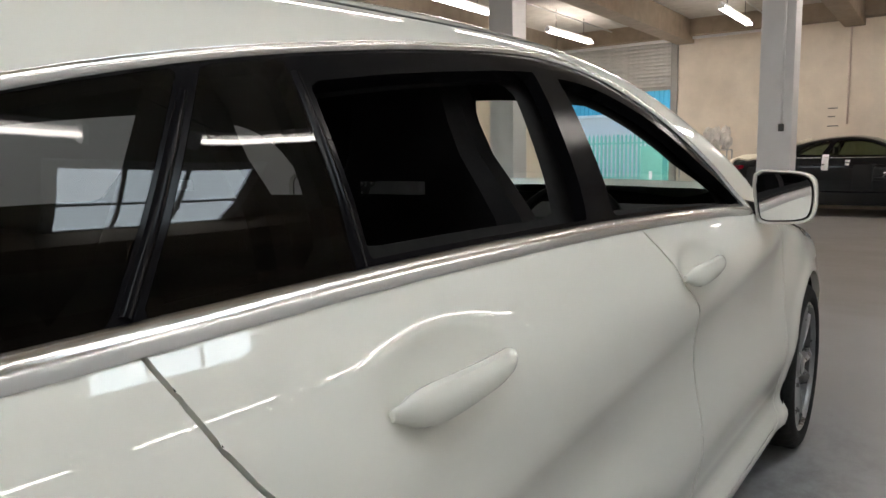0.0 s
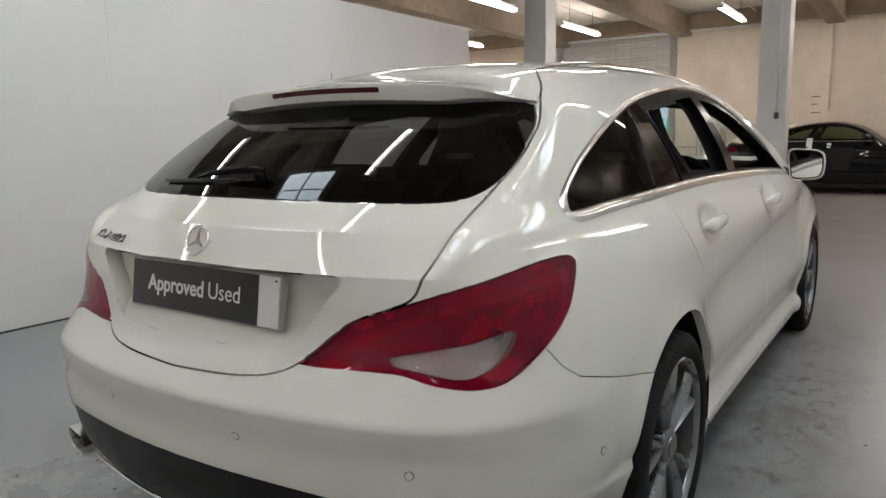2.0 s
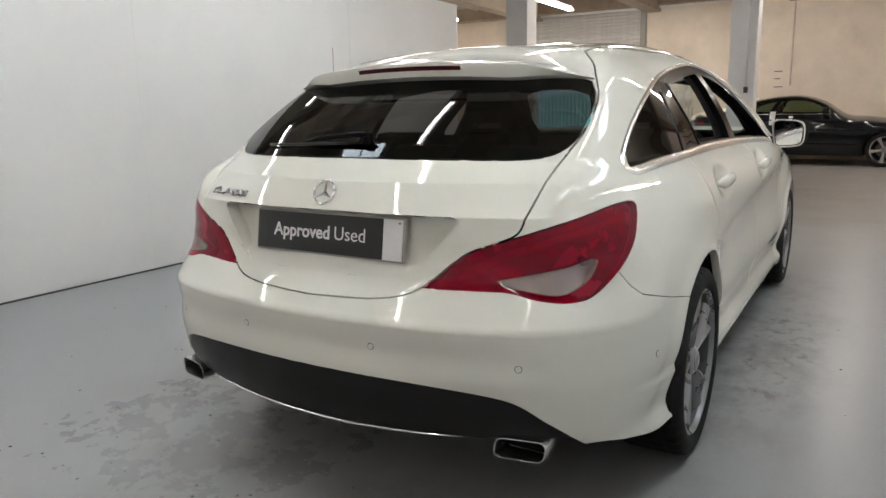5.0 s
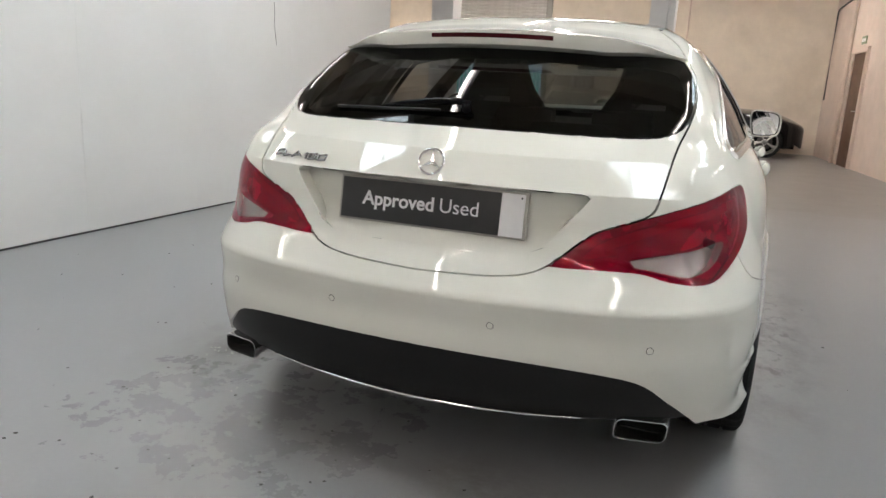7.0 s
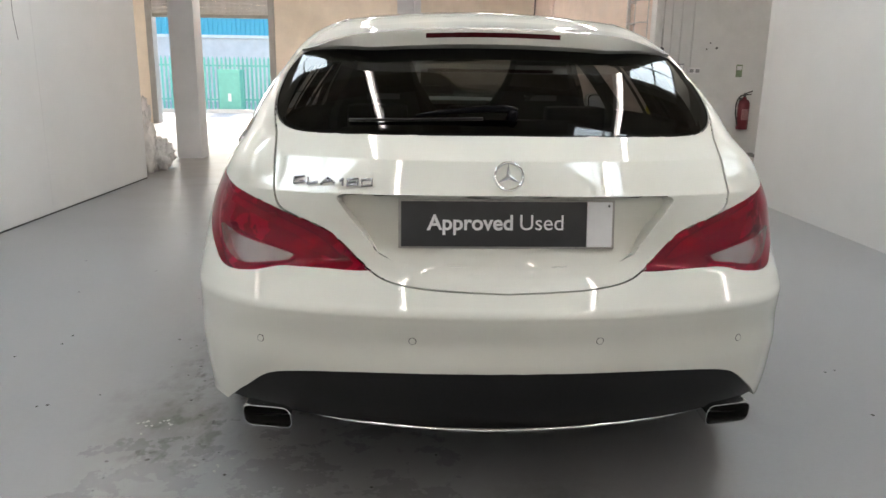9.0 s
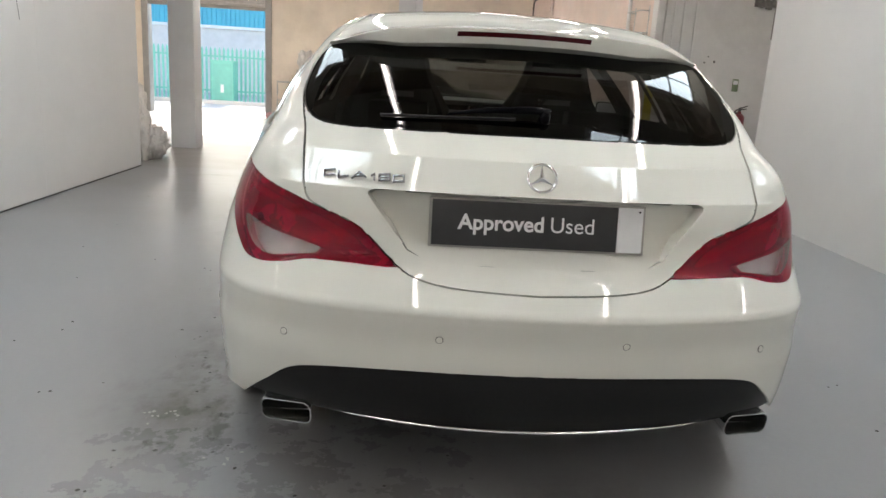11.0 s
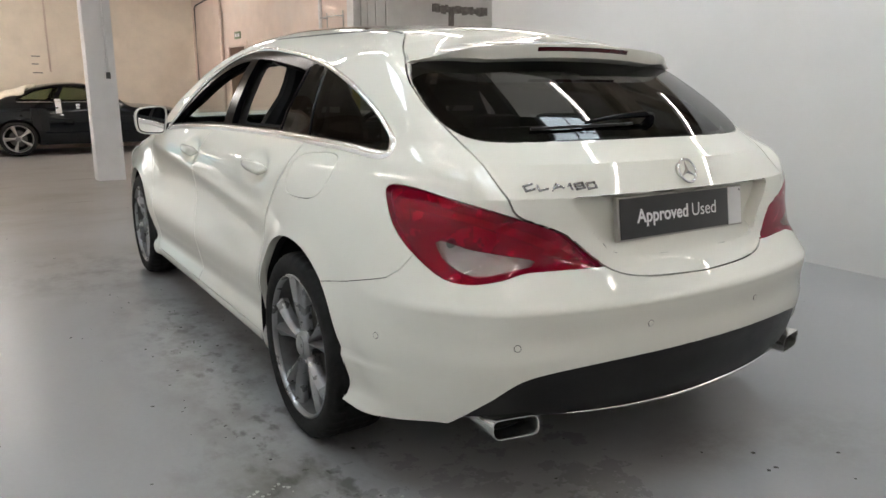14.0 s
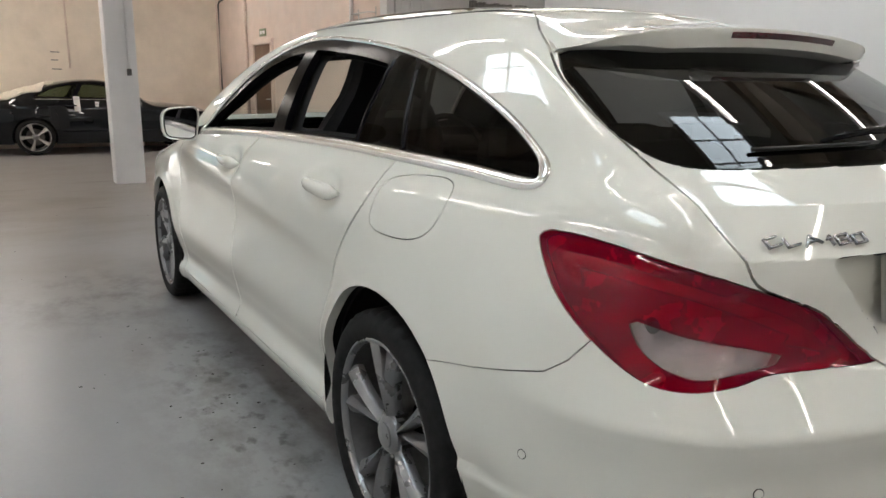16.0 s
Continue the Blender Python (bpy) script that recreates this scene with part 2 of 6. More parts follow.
def part(name, bm, material, parent=None, label="", flat=False):
    """Links a bmesh as one mesh object, under parent if one is given."""
    if not flat:
        smooth_by_angle(bm)
    data = bpy.data.meshes.new(name)
    bm.to_mesh(data)
    bm.free()
    data.materials.append(material)
    ob = new(name, data)
    ob.parent = parent
    return tagged(ob, label)


def thing(name, label, category, place=None, group="", kind=""):
    ob = new(name)
    ob.empty_display_size = 0.2
    if place is not None:
        ob.matrix_world = place
    return tagged(ob, label, category, group, kind)


def block(name, lo, hi, material, parent=None, bevel=0.0, label="", kind=""):
    bm = bmesh.new()
    box_into(bm, lo, hi, bevel)
    return tagged(part(name, bm, material, parent, label), kind=kind)


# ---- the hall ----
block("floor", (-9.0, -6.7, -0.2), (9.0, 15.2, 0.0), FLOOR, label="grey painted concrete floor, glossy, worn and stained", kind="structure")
block("ground", (-90, 15.2, -0.25), (90, 160, -0.03), YARD, label="bright sunlit concrete yard outside the open door", kind="structure")

block("wall_left", (-3.34, -6.7, 0), (-3.225, 5.62, 2.42), WHITE_BOARD, label="white painted partition wall with scuffs", kind="structure", bevel=0.004)
bm = bmesh.new()
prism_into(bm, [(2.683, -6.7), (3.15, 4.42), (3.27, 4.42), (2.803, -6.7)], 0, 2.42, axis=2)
# the left wall's white board, darkened in colour to offset nearby lamps
DIMMED_BOARD = surface("dimmed_white_board", (0.61, 0.61, 0.605), 0.55, grain=(1.2, 0.035), stain=(0.5, 0.10, (0.56, 0.56, 0.55), 1.0), bump=(30, 0.0004))
tagged(part("wall_right", bm, DIMMED_BOARD, label="white painted partition wall of smooth board"), kind="structure")

DOOR_L, DOOR_R, DOOR_H = -6.32, -3.63, 3.38
BACK = 15.1
back = thing("wall_back", "cream painted block wall with a wide roller door opening", "", kind="structure")
block("wall_panel", (-9.0, BACK, 0), (DOOR_L - 0.14, BACK + 0.22, 4.1), CREAM_WALL, back)
block("wall_panel", (DOOR_R + 0.14, BACK, 0), (2.75, BACK + 0.22, 4.1), CREAM_WALL, back)
block("wall_panel", (DOOR_L - 0.14, BACK, DOOR_H + 0.06), (DOOR_R + 0.14, BACK + 0.22, 4.1), CREAM_WALL, back)


def side_x(y):
    return 2.62 + (BACK - y) * 0.1015


bm = bmesh.new()
prism_into(bm, [(side_x(BACK), BACK), (side_x(8.40), 8.40), (side_x(8.40) + 0.22, 8.40), (side_x(BACK) + 0.22, BACK)], 0, 4.1, axis=2)
tagged(part("wall_side", bm, PINK_WALL, label="faded pinkish plaster wall with pipes"), kind="structure")
block("wall_end", (side_x(8.40), 8.18, 0), (9.0, 8.40, 4.1), GREY_WHITE, label="white painted brick wall", kind="structure")
block("wall_west", (-9.2, -6.7, 0), (-9.0, BACK + 0.22, 4.1), CREAM_WALL, label="cream painted outer wall", kind="structure")
block("wall_east", (9.0, -6.7, 0), (9.2, 8.40, 4.1), GREY_WHITE, label="white painted outer wall", kind="structure")
# unseen closing wall, placed near so it bounces light under the bumper
block("wall_south", (-9.2, -6.9, 0), (9.2, -6.7, 4.1), GREY_WHITE, label="unseen white end wall, set close to bounce light on the car's tail", kind="structure")
block("ceiling", (-9.2, -6.9, 3.78), (9.2, BACK + 0.22, 4.0), SLAB, label="bare concrete ceiling slab", kind="structure")

for x in (-6.3, -3.34, -0.29, 2.76, 5.8):
    block("ceiling_beam", (x - 0.17, -6.7, 3.34), (x + 0.17, BACK, 3.79), BEAM, label="brown concrete ceiling beam", kind="structure", bevel=0.015)
for y in (7.78, 14.92, 0.75):
    block("ceiling_beam", (-9.0, y - 0.16, 3.46), (9.0, y + 0.16, 3.785), BEAM, label="brown concrete cross beam", kind="structure", bevel=0.015)


def column(x, y, label):
    ob = thing("column", label, "", kind="structure", group="columns")
    block("shaft", (x - 0.17, y - 0.17, 0), (x + 0.17, y + 0.17, 3.36), COLUMN, ob, bevel=0.012)
    return ob


post = column(-0.29, 8.37, "white painted square steel column with a conduit")
column(-3.35, 7.78, "white painted square column beside the partition end")
bm = bmesh.new()
tube_into(bm, [(-0.22, 8.185, 1.40), (-0.22, 8.185, 3.34)], 0.012)
part("conduit", bm, COLUMN, post)
bm = bmesh.new()
box_into(bm, (-0.245, 8.15, 1.32), (-0.195, 8.2, 1.40), 0.006)
part("switch_box", bm, DARK_METAL, post, "small dark switch box")


def light_fitting(x, y, z, half, twin):
    ob = thing("fluorescent_light", ("twin-tube" if twin else "single-tube") + " fluorescent batten hung from the ceiling, lit", "lamp", pose(x, y, z), "ceiling lights")
    bm = bmesh.new()
    wide = 0.016 if twin else 0.034
    box_into(bm, (-wide, -half - 0.03, 0.042), (wide, half + 0.03, 0.112), 0.004)
    part("batten", bm, COLUMN, ob)
    for dx in (-0.036, 0.036) if twin else (0.0,):
        bm = bmesh.new()
        cyl_into(bm, (dx, -half, 0.02), (dx, half, 0.02), 0.021 if twin else 0.0152, n=12)
        part("tube", bm, TUBE, ob, "glowing warm white tube")
    for dy in (-half - 0.015, half + 0.015):
        bm = bmesh.new()
        box_into(bm, (-0.052, dy - 0.015, 0.0), (0.052, dy + 0.015, 0.066), 0.004)
        part("lamp_holder", bm, COLUMN, ob)
    for dy in (-half * 0.65, half * 0.65):
        bm = bmesh.new()
        cyl_into(bm, (0, dy, 0.11), (0, dy, 3.79 - z), 0.006, n=8)
        part("hanger", bm, DARK_METAL, ob)
    return ob


LOW = 2.92
low_light = light_fitting(-0.76, 0.35, LOW, 0.74, False)     # over the bay, and higher up in the back of the hall
for x in (-3.58, -0.76, 1.29, 3.78):
    # the row at y = -5.80 is unseen, added to brighten below the bumper
    for y in (4.45, 2.40, 0.35, -1.70, -3.75, -5.80):
        if (x, y) != (-0.76, 0.35):
            copy_thing(low_light, pose(x, y, LOW + (0.18 if abs(x) > 2 else 0.0)))
high_light = light_fitting(-4.80, 12.65, 3.33, 0.93, True)
for x in (-7.80, -4.80, -1.78, 1.25, 4.3):
    for y in (12.65, 8.75, 5.6):
        if (x, y) != (-4.80, 12.65) and not (x > 2 and y > 7) and not (x < 3 and y < 8):
            copy_thing(high_light, pose(x, y, 3.33))
for x in (-7.80, -4.80, -1.78, 1.25):
    bm = bmesh.new()
    tube_into(bm, [(x, 7.95, 3.70), (x, 14.7, 3.70)], 0.012, 8)
    tagged(part("conduit", bm, STEEL, label="steel conduit along the ceiling above the lights"), kind="structure")


def rooflight(x, y):
    """A frosted roof window of two by three panes in a white frame, flush with the slab."""
    ob = thing("rooflight", "frosted roof window in a white frame, bright with daylight", "", pose(x, y, 3.78), "rooflights", "structure")
    for i in range(2):
        for j in range(3):
            bm = bmesh.new()
            box_into(bm, (-0.38 + 0.38 * i + 0.012, -0.69 + 0.46 * j + 0.015, -0.03), (0.38 * i - 0.012, -0.69 + 0.46 * (j + 1) - 0.015, -0.02))
            part("pane", bm, PANE, ob, "frosted pane full of daylight")
    for lo, hi in (((-0.43, -0.76, -0.05), (-0.365, 0.76, 0.0)), ((0.365, -0.76, -0.05), (0.43, 0.76, 0.0)), ((-0.013, -0.68, -0.045), (0.013, 0.68, 0.0)), ((-0.365, -0.76, -0.05), (0.365, -0.68, 0.0)), ((-0.365, 0.68, -0.05), (0.365, 0.76, 0.0)), ((-0.365, -0.247, -0.046), (0.365, -0.213, 0.0)), ((-0.365, 0.213, -0.046), (0.365, 0.247, 0.0))):
        block("glazing_bar", lo, hi, COLUMN, ob)
    return ob


rooflight(2.20, 2.05)
rooflight(1.52, -0.92)
rooflight(-2.02, -0.90)
rooflight(-1.75, 2.15)
# ---- the white car's skin: one smooth closed form, cut into panels further down ----
def spline(xs, ys):
    """A smooth curve through a few knots, as a function of numpy arrays."""
    xs, ys = np.array(xs, float), np.array(ys, float)
    slope = np.gradient(ys, xs)

    def at(x):
        x = np.clip(x, xs[0], xs[-1])
        i = np.clip(np.searchsorted(xs, x) - 1, 0, len(xs) - 2)
        h = xs[i + 1] - xs[i]
        t = (x - xs[i]) / h
        a, b = ys[i], ys[i + 1]
        ma, mb = slope[i] * h, slope[i + 1] * h
        return (2 * t**3 - 3 * t**2 + 1) * a + (t**3 - 2 * t**2 + t) * ma + (3 * t**2 - 2 * t**3) * b + (t**3 - t**2) * mb
    return at


def smax(a, b, k):
    h = np.clip(0.5 + 0.5 * (a - b) / k, 0, 1)
    return b + (a - b) * h + k * h * (1 - h)


def step(a, b, x):
    t = np.clip((x - a) / (b - a), 0, 1)
    return t * t * (3 - 2 * t)


# half width along the car, its change with height, and how the cabin narrows to the back
WIDE = spline([-0.95, -0.7, -0.45, -0.2, 0.0, 0.45, 1.3, 2.2, 2.7, 3.2, 3.5, 3.7], [0.80, 0.835, 0.857, 0.876, 0.886, 0.874, 0.874, 0.882, 0.886, 0.85, 0.78, 0.68])
LEAN = spline([0.15, 0.20, 0.24, 0.29, 0.36, 0.45, 0.6, 0.75, 0.86, 0.93, 0.99, 1.07, 1.15, 1.23, 1.30, 1.36, 1.5], [-0.042, -0.018, -0.012, -0.033, -0.022, 0.0, -0.004, -0.010, -0.026, -0.060, -0.105, -0.150, -0.203, -0.262, -0.325, -0.40, -0.62])
TAPER = spline([-0.95, -0.6, -0.43, -0.3, 0.0, 0.35, 1.0, 2.0, 2.5, 3.6], [-0.15, -0.085, -0.055, -0.04, -0.010, 0.005, 0.025, 0.03, 0.0, -0.06])
# the tail's middle line, and how it bends forward to the corners
TAIL = spline([0.15, 0.22, 0.30, 0.40, 0.455, 0.52, 0.580, 0.594, 0.603, 0.617, 0.645, 0.68, 0.75, 0.87, 0.925, 0.945, 0.965, 0.985, 1.0, 1.05], [-0.74, -0.82, -0.862, -0.888, -0.897, -0.893, -0.9015, -0.9020, -0.8982, -0.887, -0.8635, -0.836, -0.812, -0.802, -0.784, -0.761, -0.716, -0.671, -0.646, -0.582])


def GLASS_LINE(z):
    """The back window's middle line, gently crowned."""
    return -0.646 + 1.08 * (z - 1.0) + 1.95 * (z - 1.0) ** 2


def BEND(x):
    return 0.25 * x**2 + 1.08 * np.minimum(np.abs(x), 1.0) ** 9.5


ROOF = spline([-0.6, -0.35, -0.1, 0.3, 0.8, 1.2, 1.6, 2.0, 2.35, 2.7, 3.2, 3.5, 3.7], [1.17, 1.278, 1.335, 1.386, 1.420, 1.428, 1.392, 1.225, 1.02, 0.94, 0.85, 0.75, 0.6])
DROP = spline([0.0, 0.45, 0.9, 1.4, 2.0, 2.6], [0.66, 0.695, 0.735, 0.785, 0.845, 0.90])


def skin(p, thick=0.0):
    """Below 0 inside the body; thick: how far the skin is shrunk."""
    x, y, z = np.abs(p[:, 0]), p[:, 1], p[:, 2]
    side = x - (WIDE(y) + LEAN(z) + TAPER(y) * step(0.6, 0.9, z))
    d = DROP(y) - z                                            # hollow under the falling line on the doors
    d = 0.5 * (d + np.sqrt(d * d + 0.022**2)) / 0.10
    side = side + 0.020 * d * np.exp(1 - d) * step(0.05, 0.7, y) * step(2.55, 2.1, y)
    for hy, hz in ((0.447, 0.870), (1.315, 0.874)):              # cups behind the door handles
        side = side + 0.017 * np.exp(-(((y - hy) / 0.114) ** 2 + ((z - hz) / 0.052) ** 2) ** 2)
    side = side - 0.011 * step(0.412, 0.388, z) * step(-0.80, -0.50, y) * step(-0.15, -0.27, y)   # the bumper kicks out low down behind the wheel
    for wy, wz in ((0.052, 0.314), (2.715, 0.318)):              # flared arch lips
        side = side - 0.009 * np.exp(-((np.hypot(y - wy, z - wz) - 0.358) / 0.045) ** 2)
    lip = -0.738 + 0.014 * step(0.3, 0.55, x)                  # the tailgate's upper edge, between its deck and its sloping face
    shelf = np.where(z < 0.866, -0.802 - 0.10 * (0.866 - z), np.where(z < 0.945, -0.802 + (lip + 0.802) * (z - 0.866) / 0.079, lip + (-0.646 - lip) * (z - 0.945) / 0.055))
    tail = np.where((z > 0.8) & (z < 1.0), TAIL(z) + (shelf - TAIL(z)) * step(0.66, 0.575, x), TAIL(z))
    tail = np.where(z > 1.0, GLASS_LINE(z), tail)
    rear = tail + BEND(x) * (1 + 0.13 * step(0.8, 0.95, z)) + 0.07 * x**2 * step(0.75, 1.15, z) - y
    front = y - (3.62 - 0.5 * (x / 0.85) ** 3)
    top = (z - (ROOF(y) - 0.13 * x * x)) * 0.9
    f = smax(side * 0.95, rear * 0.8, 0.05)
    f = smax(f, top, 0.06)
    f = smax(f, front, 0.1)
    f = smax(f, 0.17 - z, 0.03)
    return f + thick


def skin_normal(p, form, e=0.0012):
    g = np.stack([form(p + e * d) - form(p - e * d) for d in np.eye(3)], 1)
    return g / np.linalg.norm(g, axis=1)[:, None]


def onto_skin(a, b, form, thick=0.0):
    """The points at which the lines from a to b leave the body."""
    lo, hi = np.zeros(len(a)), np.ones(len(a))
    for _ in range(26):
        mid = (lo + hi) / 2
        inside = form(a + (b - a) * mid[:, None], thick) < 0
        lo, hi = np.where(inside, mid, lo), np.where(inside, hi, mid)
    return a + (b - a) * ((lo + hi) / 2)[:, None]


def skin_grid(form, step_size=0.022, thick=0.0, fine_to=2.1, spine=(0.0, 2.9, 0.68), reach=(-1.05, 3.8, 0.95, 1.5), fine=()):
    """The skin as points and small quads, from the faces of a box drawn in on to it."""
    def ticks(a, b):
        return np.linspace(a, b, max(2, int(round((b - a) / step_size))) + 1)
    xs, zs = ticks(-reach[2], reach[2]), ticks(0.1, reach[3])
    for lo, hi in fine:
        zs = np.concatenate([zs[zs < lo - 0.003], np.arange(lo, hi, 0.0055), zs[zs > hi + 0.003]])
    ys = np.concatenate([ticks(reach[0], fine_to), fine_to + (ticks(0, reach[1] - fine_to)[::2])[1:]])
    faces = []
    for x in (-reach[2], reach[2]):
        faces.append((np.full((len(ys), len(zs)), x), np.repeat(ys[:, None], len(zs), 1), np.repeat(zs[None], len(ys), 0), x > 0))
    for y in (ys[0], ys[-1]):
        faces.append((np.repeat(xs[:, None], len(zs), 1), np.full((len(xs), len(zs)), y), np.repeat(zs[None], len(xs), 0), y < 0))
    faces.append((np.repeat(xs[:, None], len(ys), 1), np.repeat(ys[None], len(xs), 0), np.full((len(xs), len(ys)), zs[-1]), True))
    verts, quads, index = [], [], {}
    for X, Y, Z, turned in faces:
        p = np.stack([X.ravel(), Y.ravel(), Z.ravel()], 1)
        ids = []
        for q in np.round(p, 5):
            key = tuple(q)
            if key not in index:
                index[key] = len(verts)
                verts.append(key)
            ids.append(index[key])
        ids = np.array(ids).reshape(X.shape)
        for i in range(X.shape[0] - 1):
            for j in range(X.shape[1] - 1):
                q = [ids[i, j], ids[i + 1, j], ids[i + 1, j + 1], ids[i, j + 1]]
                quads.append(q if turned else q[::-1])
    b = np.array(verts)
    a = np.stack([b[:, 0] * 0, np.clip(b[:, 1], spine[0], spine[1]), np.full(len(b), spine[2])], 1)
    return onto_skin(a, b, form, thick), quads


def polygon_distance(outline, u, v):
    """Signed distance of the points (u, v) to a closed outline: below 0 inside."""
    p = np.array(outline, float)
    best, odd = np.full(len(u), 1e9), np.zeros(len(u), bool)
    for (ax, ay), (bx, by) in zip(p, np.roll(p, -1, 0)):
        ex, ey = bx - ax, by - ay
        t = np.clip(((u - ax) * ex + (v - ay) * ey) / (ex * ex + ey * ey + 1e-12), 0, 1)
        best = np.minimum(best, np.hypot(u - ax - t * ex, v - ay - t * ey))
        cross = ((ay > v) != (by > v)) & (u < ex * (v - ay) / (ey + (1e-12 if ey >= 0 else -1e-12)) + ax)
        odd ^= cross
    return np.where(odd, -best, best)


def rounded(points, closed=True, n=5):
    """A smooth line through a few points (Catmull-Rom)."""
    p = [Vector(q) for q in points]
    out, m = [], len(p)
    for i in range(m if closed else m - 1):
        a, b, c, d = (p[(i + k) % m] if closed else p[min(max(i + k, 0), m - 1)] for k in (-1, 0, 1, 2))
        for j in range(n):
            t = j / n
            out.append(tuple(0.5 * ((2 * b) + (c - a) * t + (2 * a - 5 * b + 4 * c - d) * t * t + (3 * b - a - 3 * c + d) * t**3)))
    if not closed:
        out.append(tuple(p[-1]))
    return out


class Shell:
    """A skin that can be cut along smooth lines into panels with real gaps between them."""

    def __init__(self, form, **grid):
        points, quads = skin_grid(form, **grid)
        self.form, self.bm = form, bmesh.new()
        verts = [self.bm.verts.new(q) for q in points.tolist()]
        for q in quads:
            self.bm.faces.new([verts[i] for i in q])
        self.tag = self.bm.faces.layers.int.new("panel")
        self.names = ["body"]

    def cut(self, name, field, over=("body",)):
        """Faces of the panels in over that lie where field(points) < 0 become the panel name."""
        bm, tag = self.bm, self.tag
        ids = {self.names.index(n) for n in over}
        faces = [f for f in bm.faces if f[tag] in ids]
        verts = list({v for f in faces for v in f.verts})
        values = field(np.array([v.co[:] for v in verts]))
        values[np.abs(values) < 0.0006] = 0.0
        val = dict(zip(verts, values.tolist()))
        mixed_faces = {f for f in faces if min(val[v] for v in f.verts) < 0 < max(val[v] for v in f.verts)}
        for e in {e for f in mixed_faces for e in f.edges}:
            a, b = e.verts
            if a in val and b in val and val[a] * val[b] < 0:
                mid = bmesh.utils.edge_split(e, a, val[a] / (val[a] - val[b]))[1]
                val[mid] = 0.0
        for f in mixed_faces:
            zero = [v for v in f.verts if val.get(v, 1.0) == 0.0]
            if len(zero) == 2:
                try:
                    bmesh.utils.face_split(f, zero[0], zero[1])
                except ValueError:
                    pass
        if name not in self.names:
            self.names.append(name)
        k = self.names.index(name)
        for f in bm.faces:
            if f[tag] in ids and all(v in val for v in f.verts) and sum(val[v] for v in f.verts) < 0:
                f[tag] = k

    def panel(self, name, material, parent, title, label="", gap=0.0018, depth=0.026, side=0, move=None, keep_body=False):
        """The faces of one panel as a mesh object with turned-in edges. side: -1 or 1 for one half of the car alone."""
        ks = {self.names.index(n) for n in name.split('+')}
        faces = [f for f in self.bm.faces if f[self.tag] in ks and (side == 0 or f.calc_center_median().x * side > 0)]
        verts = list({v for f in faces for v in f.verts})
        index = {v: i for i, v in enumerate(verts)}
        co = np.array([v.co[:] for v in verts])
        nor = skin_normal(co, self.form)
        polys = [[index[v] for v in f.verts] for f in faces]
        count = {}
        for q in polys:
            for a, b in zip(q, q[1:] + q[:1]):
                count[(a, b)] = count.get((a, b), 0) + 1
        rim = [e for e in count if (e[1], e[0]) not in count]
        push = np.zeros_like(co)
        for a, b in rim:
            d = np.cross((nor[a] + nor[b]) / 2, co[b] - co[a])
            d /= np.linalg.norm(d) + 1e-9
            push[a] += d
            push[b] += d
        length = np.linalg.norm(push, axis=1)[:, None]
        co = co + np.where(length > 1e-6, push / np.maximum(length, 1e-6), 0) * gap
        if move is not None:
            co, nor = move(co, nor)
        ring = sorted({i for e in rim for i in e})
        outer = {v: len(co) + i for i, v in enumerate(ring)}
        inner = {v: len(co) + len(ring) + i for i, v in enumerate(ring)}
        points = np.concatenate([co, co[ring], co[ring] - nor[ring] * depth])
        sides = [[outer[b], outer[a], inner[a], inner[b]] for a, b in rim]
        me = bpy.data.meshes.new(title)
        me.from_pydata(points.tolist(), [], polys + sides)
        me.materials.append(material)
        loops = [nor[i].tolist() for q in polys for i in q]
        for q in sides:
            w = np.cross(points[q[1]] - points[q[0]], points[q[2]] - points[q[1]])
            w /= np.linalg.norm(w) + 1e-9
            loops += [w.tolist()] * 4
        me.polygons.foreach_set("use_smooth", [True] * len(me.polygons))
        me.normals_split_custom_set(loops)
        ob = new(title, me)
        ob.parent = parent
        return tagged(ob, label)


def ribbon(form, line, width, height, closed=False, direction=None, lift=0.0, half=3):
    """A rounded strip that lies on the skin along a line of points near it. direction: the way on to the skin."""
    p = np.array(line, float)
    d = np.array(direction, float)
    p = onto_skin(p - d * 0.5, p + d * 0.3, form) if direction is not None else p
    n = skin_normal(p, form)
    t = np.roll(p, -1, 0) - np.roll(p, 1, 0)
    if not closed:
        t[0], t[-1] = p[1] - p[0], p[-1] - p[-2]
    s = np.cross(n, t)
    s /= np.linalg.norm(s, axis=1)[:, None]
    bm = bmesh.new()
    rings = []
    prof = [(-1, -0.6)] + [(u, 1 - 0.95 * abs(u) ** 2.4) for u in np.linspace(-1, 1, 2 * half + 1)] + [(1, -0.6)]
    for i in range(len(p)):
        w = width[i] if isinstance(width, (list, np.ndarray)) else width
        rings.append([bm.verts.new((p[i] + s[i] * u * w / 2 + n[i] * (lift + v * height)).tolist()) for u, v in prof])
    pairs = list(zip(rings, rings[1:])) + ([(rings[-1], rings[0])] if closed else [])
    for a, b in pairs:
        for k in range(len(prof) - 1):
            bm.faces.new((a[k], a[k + 1], b[k + 1], b[k]))
    if not closed:
        bm.faces.new(rings[0][::-1]), bm.faces.new(rings[-1])
    bmesh.ops.recalc_face_normals(bm, faces=bm.faces)
    return bm

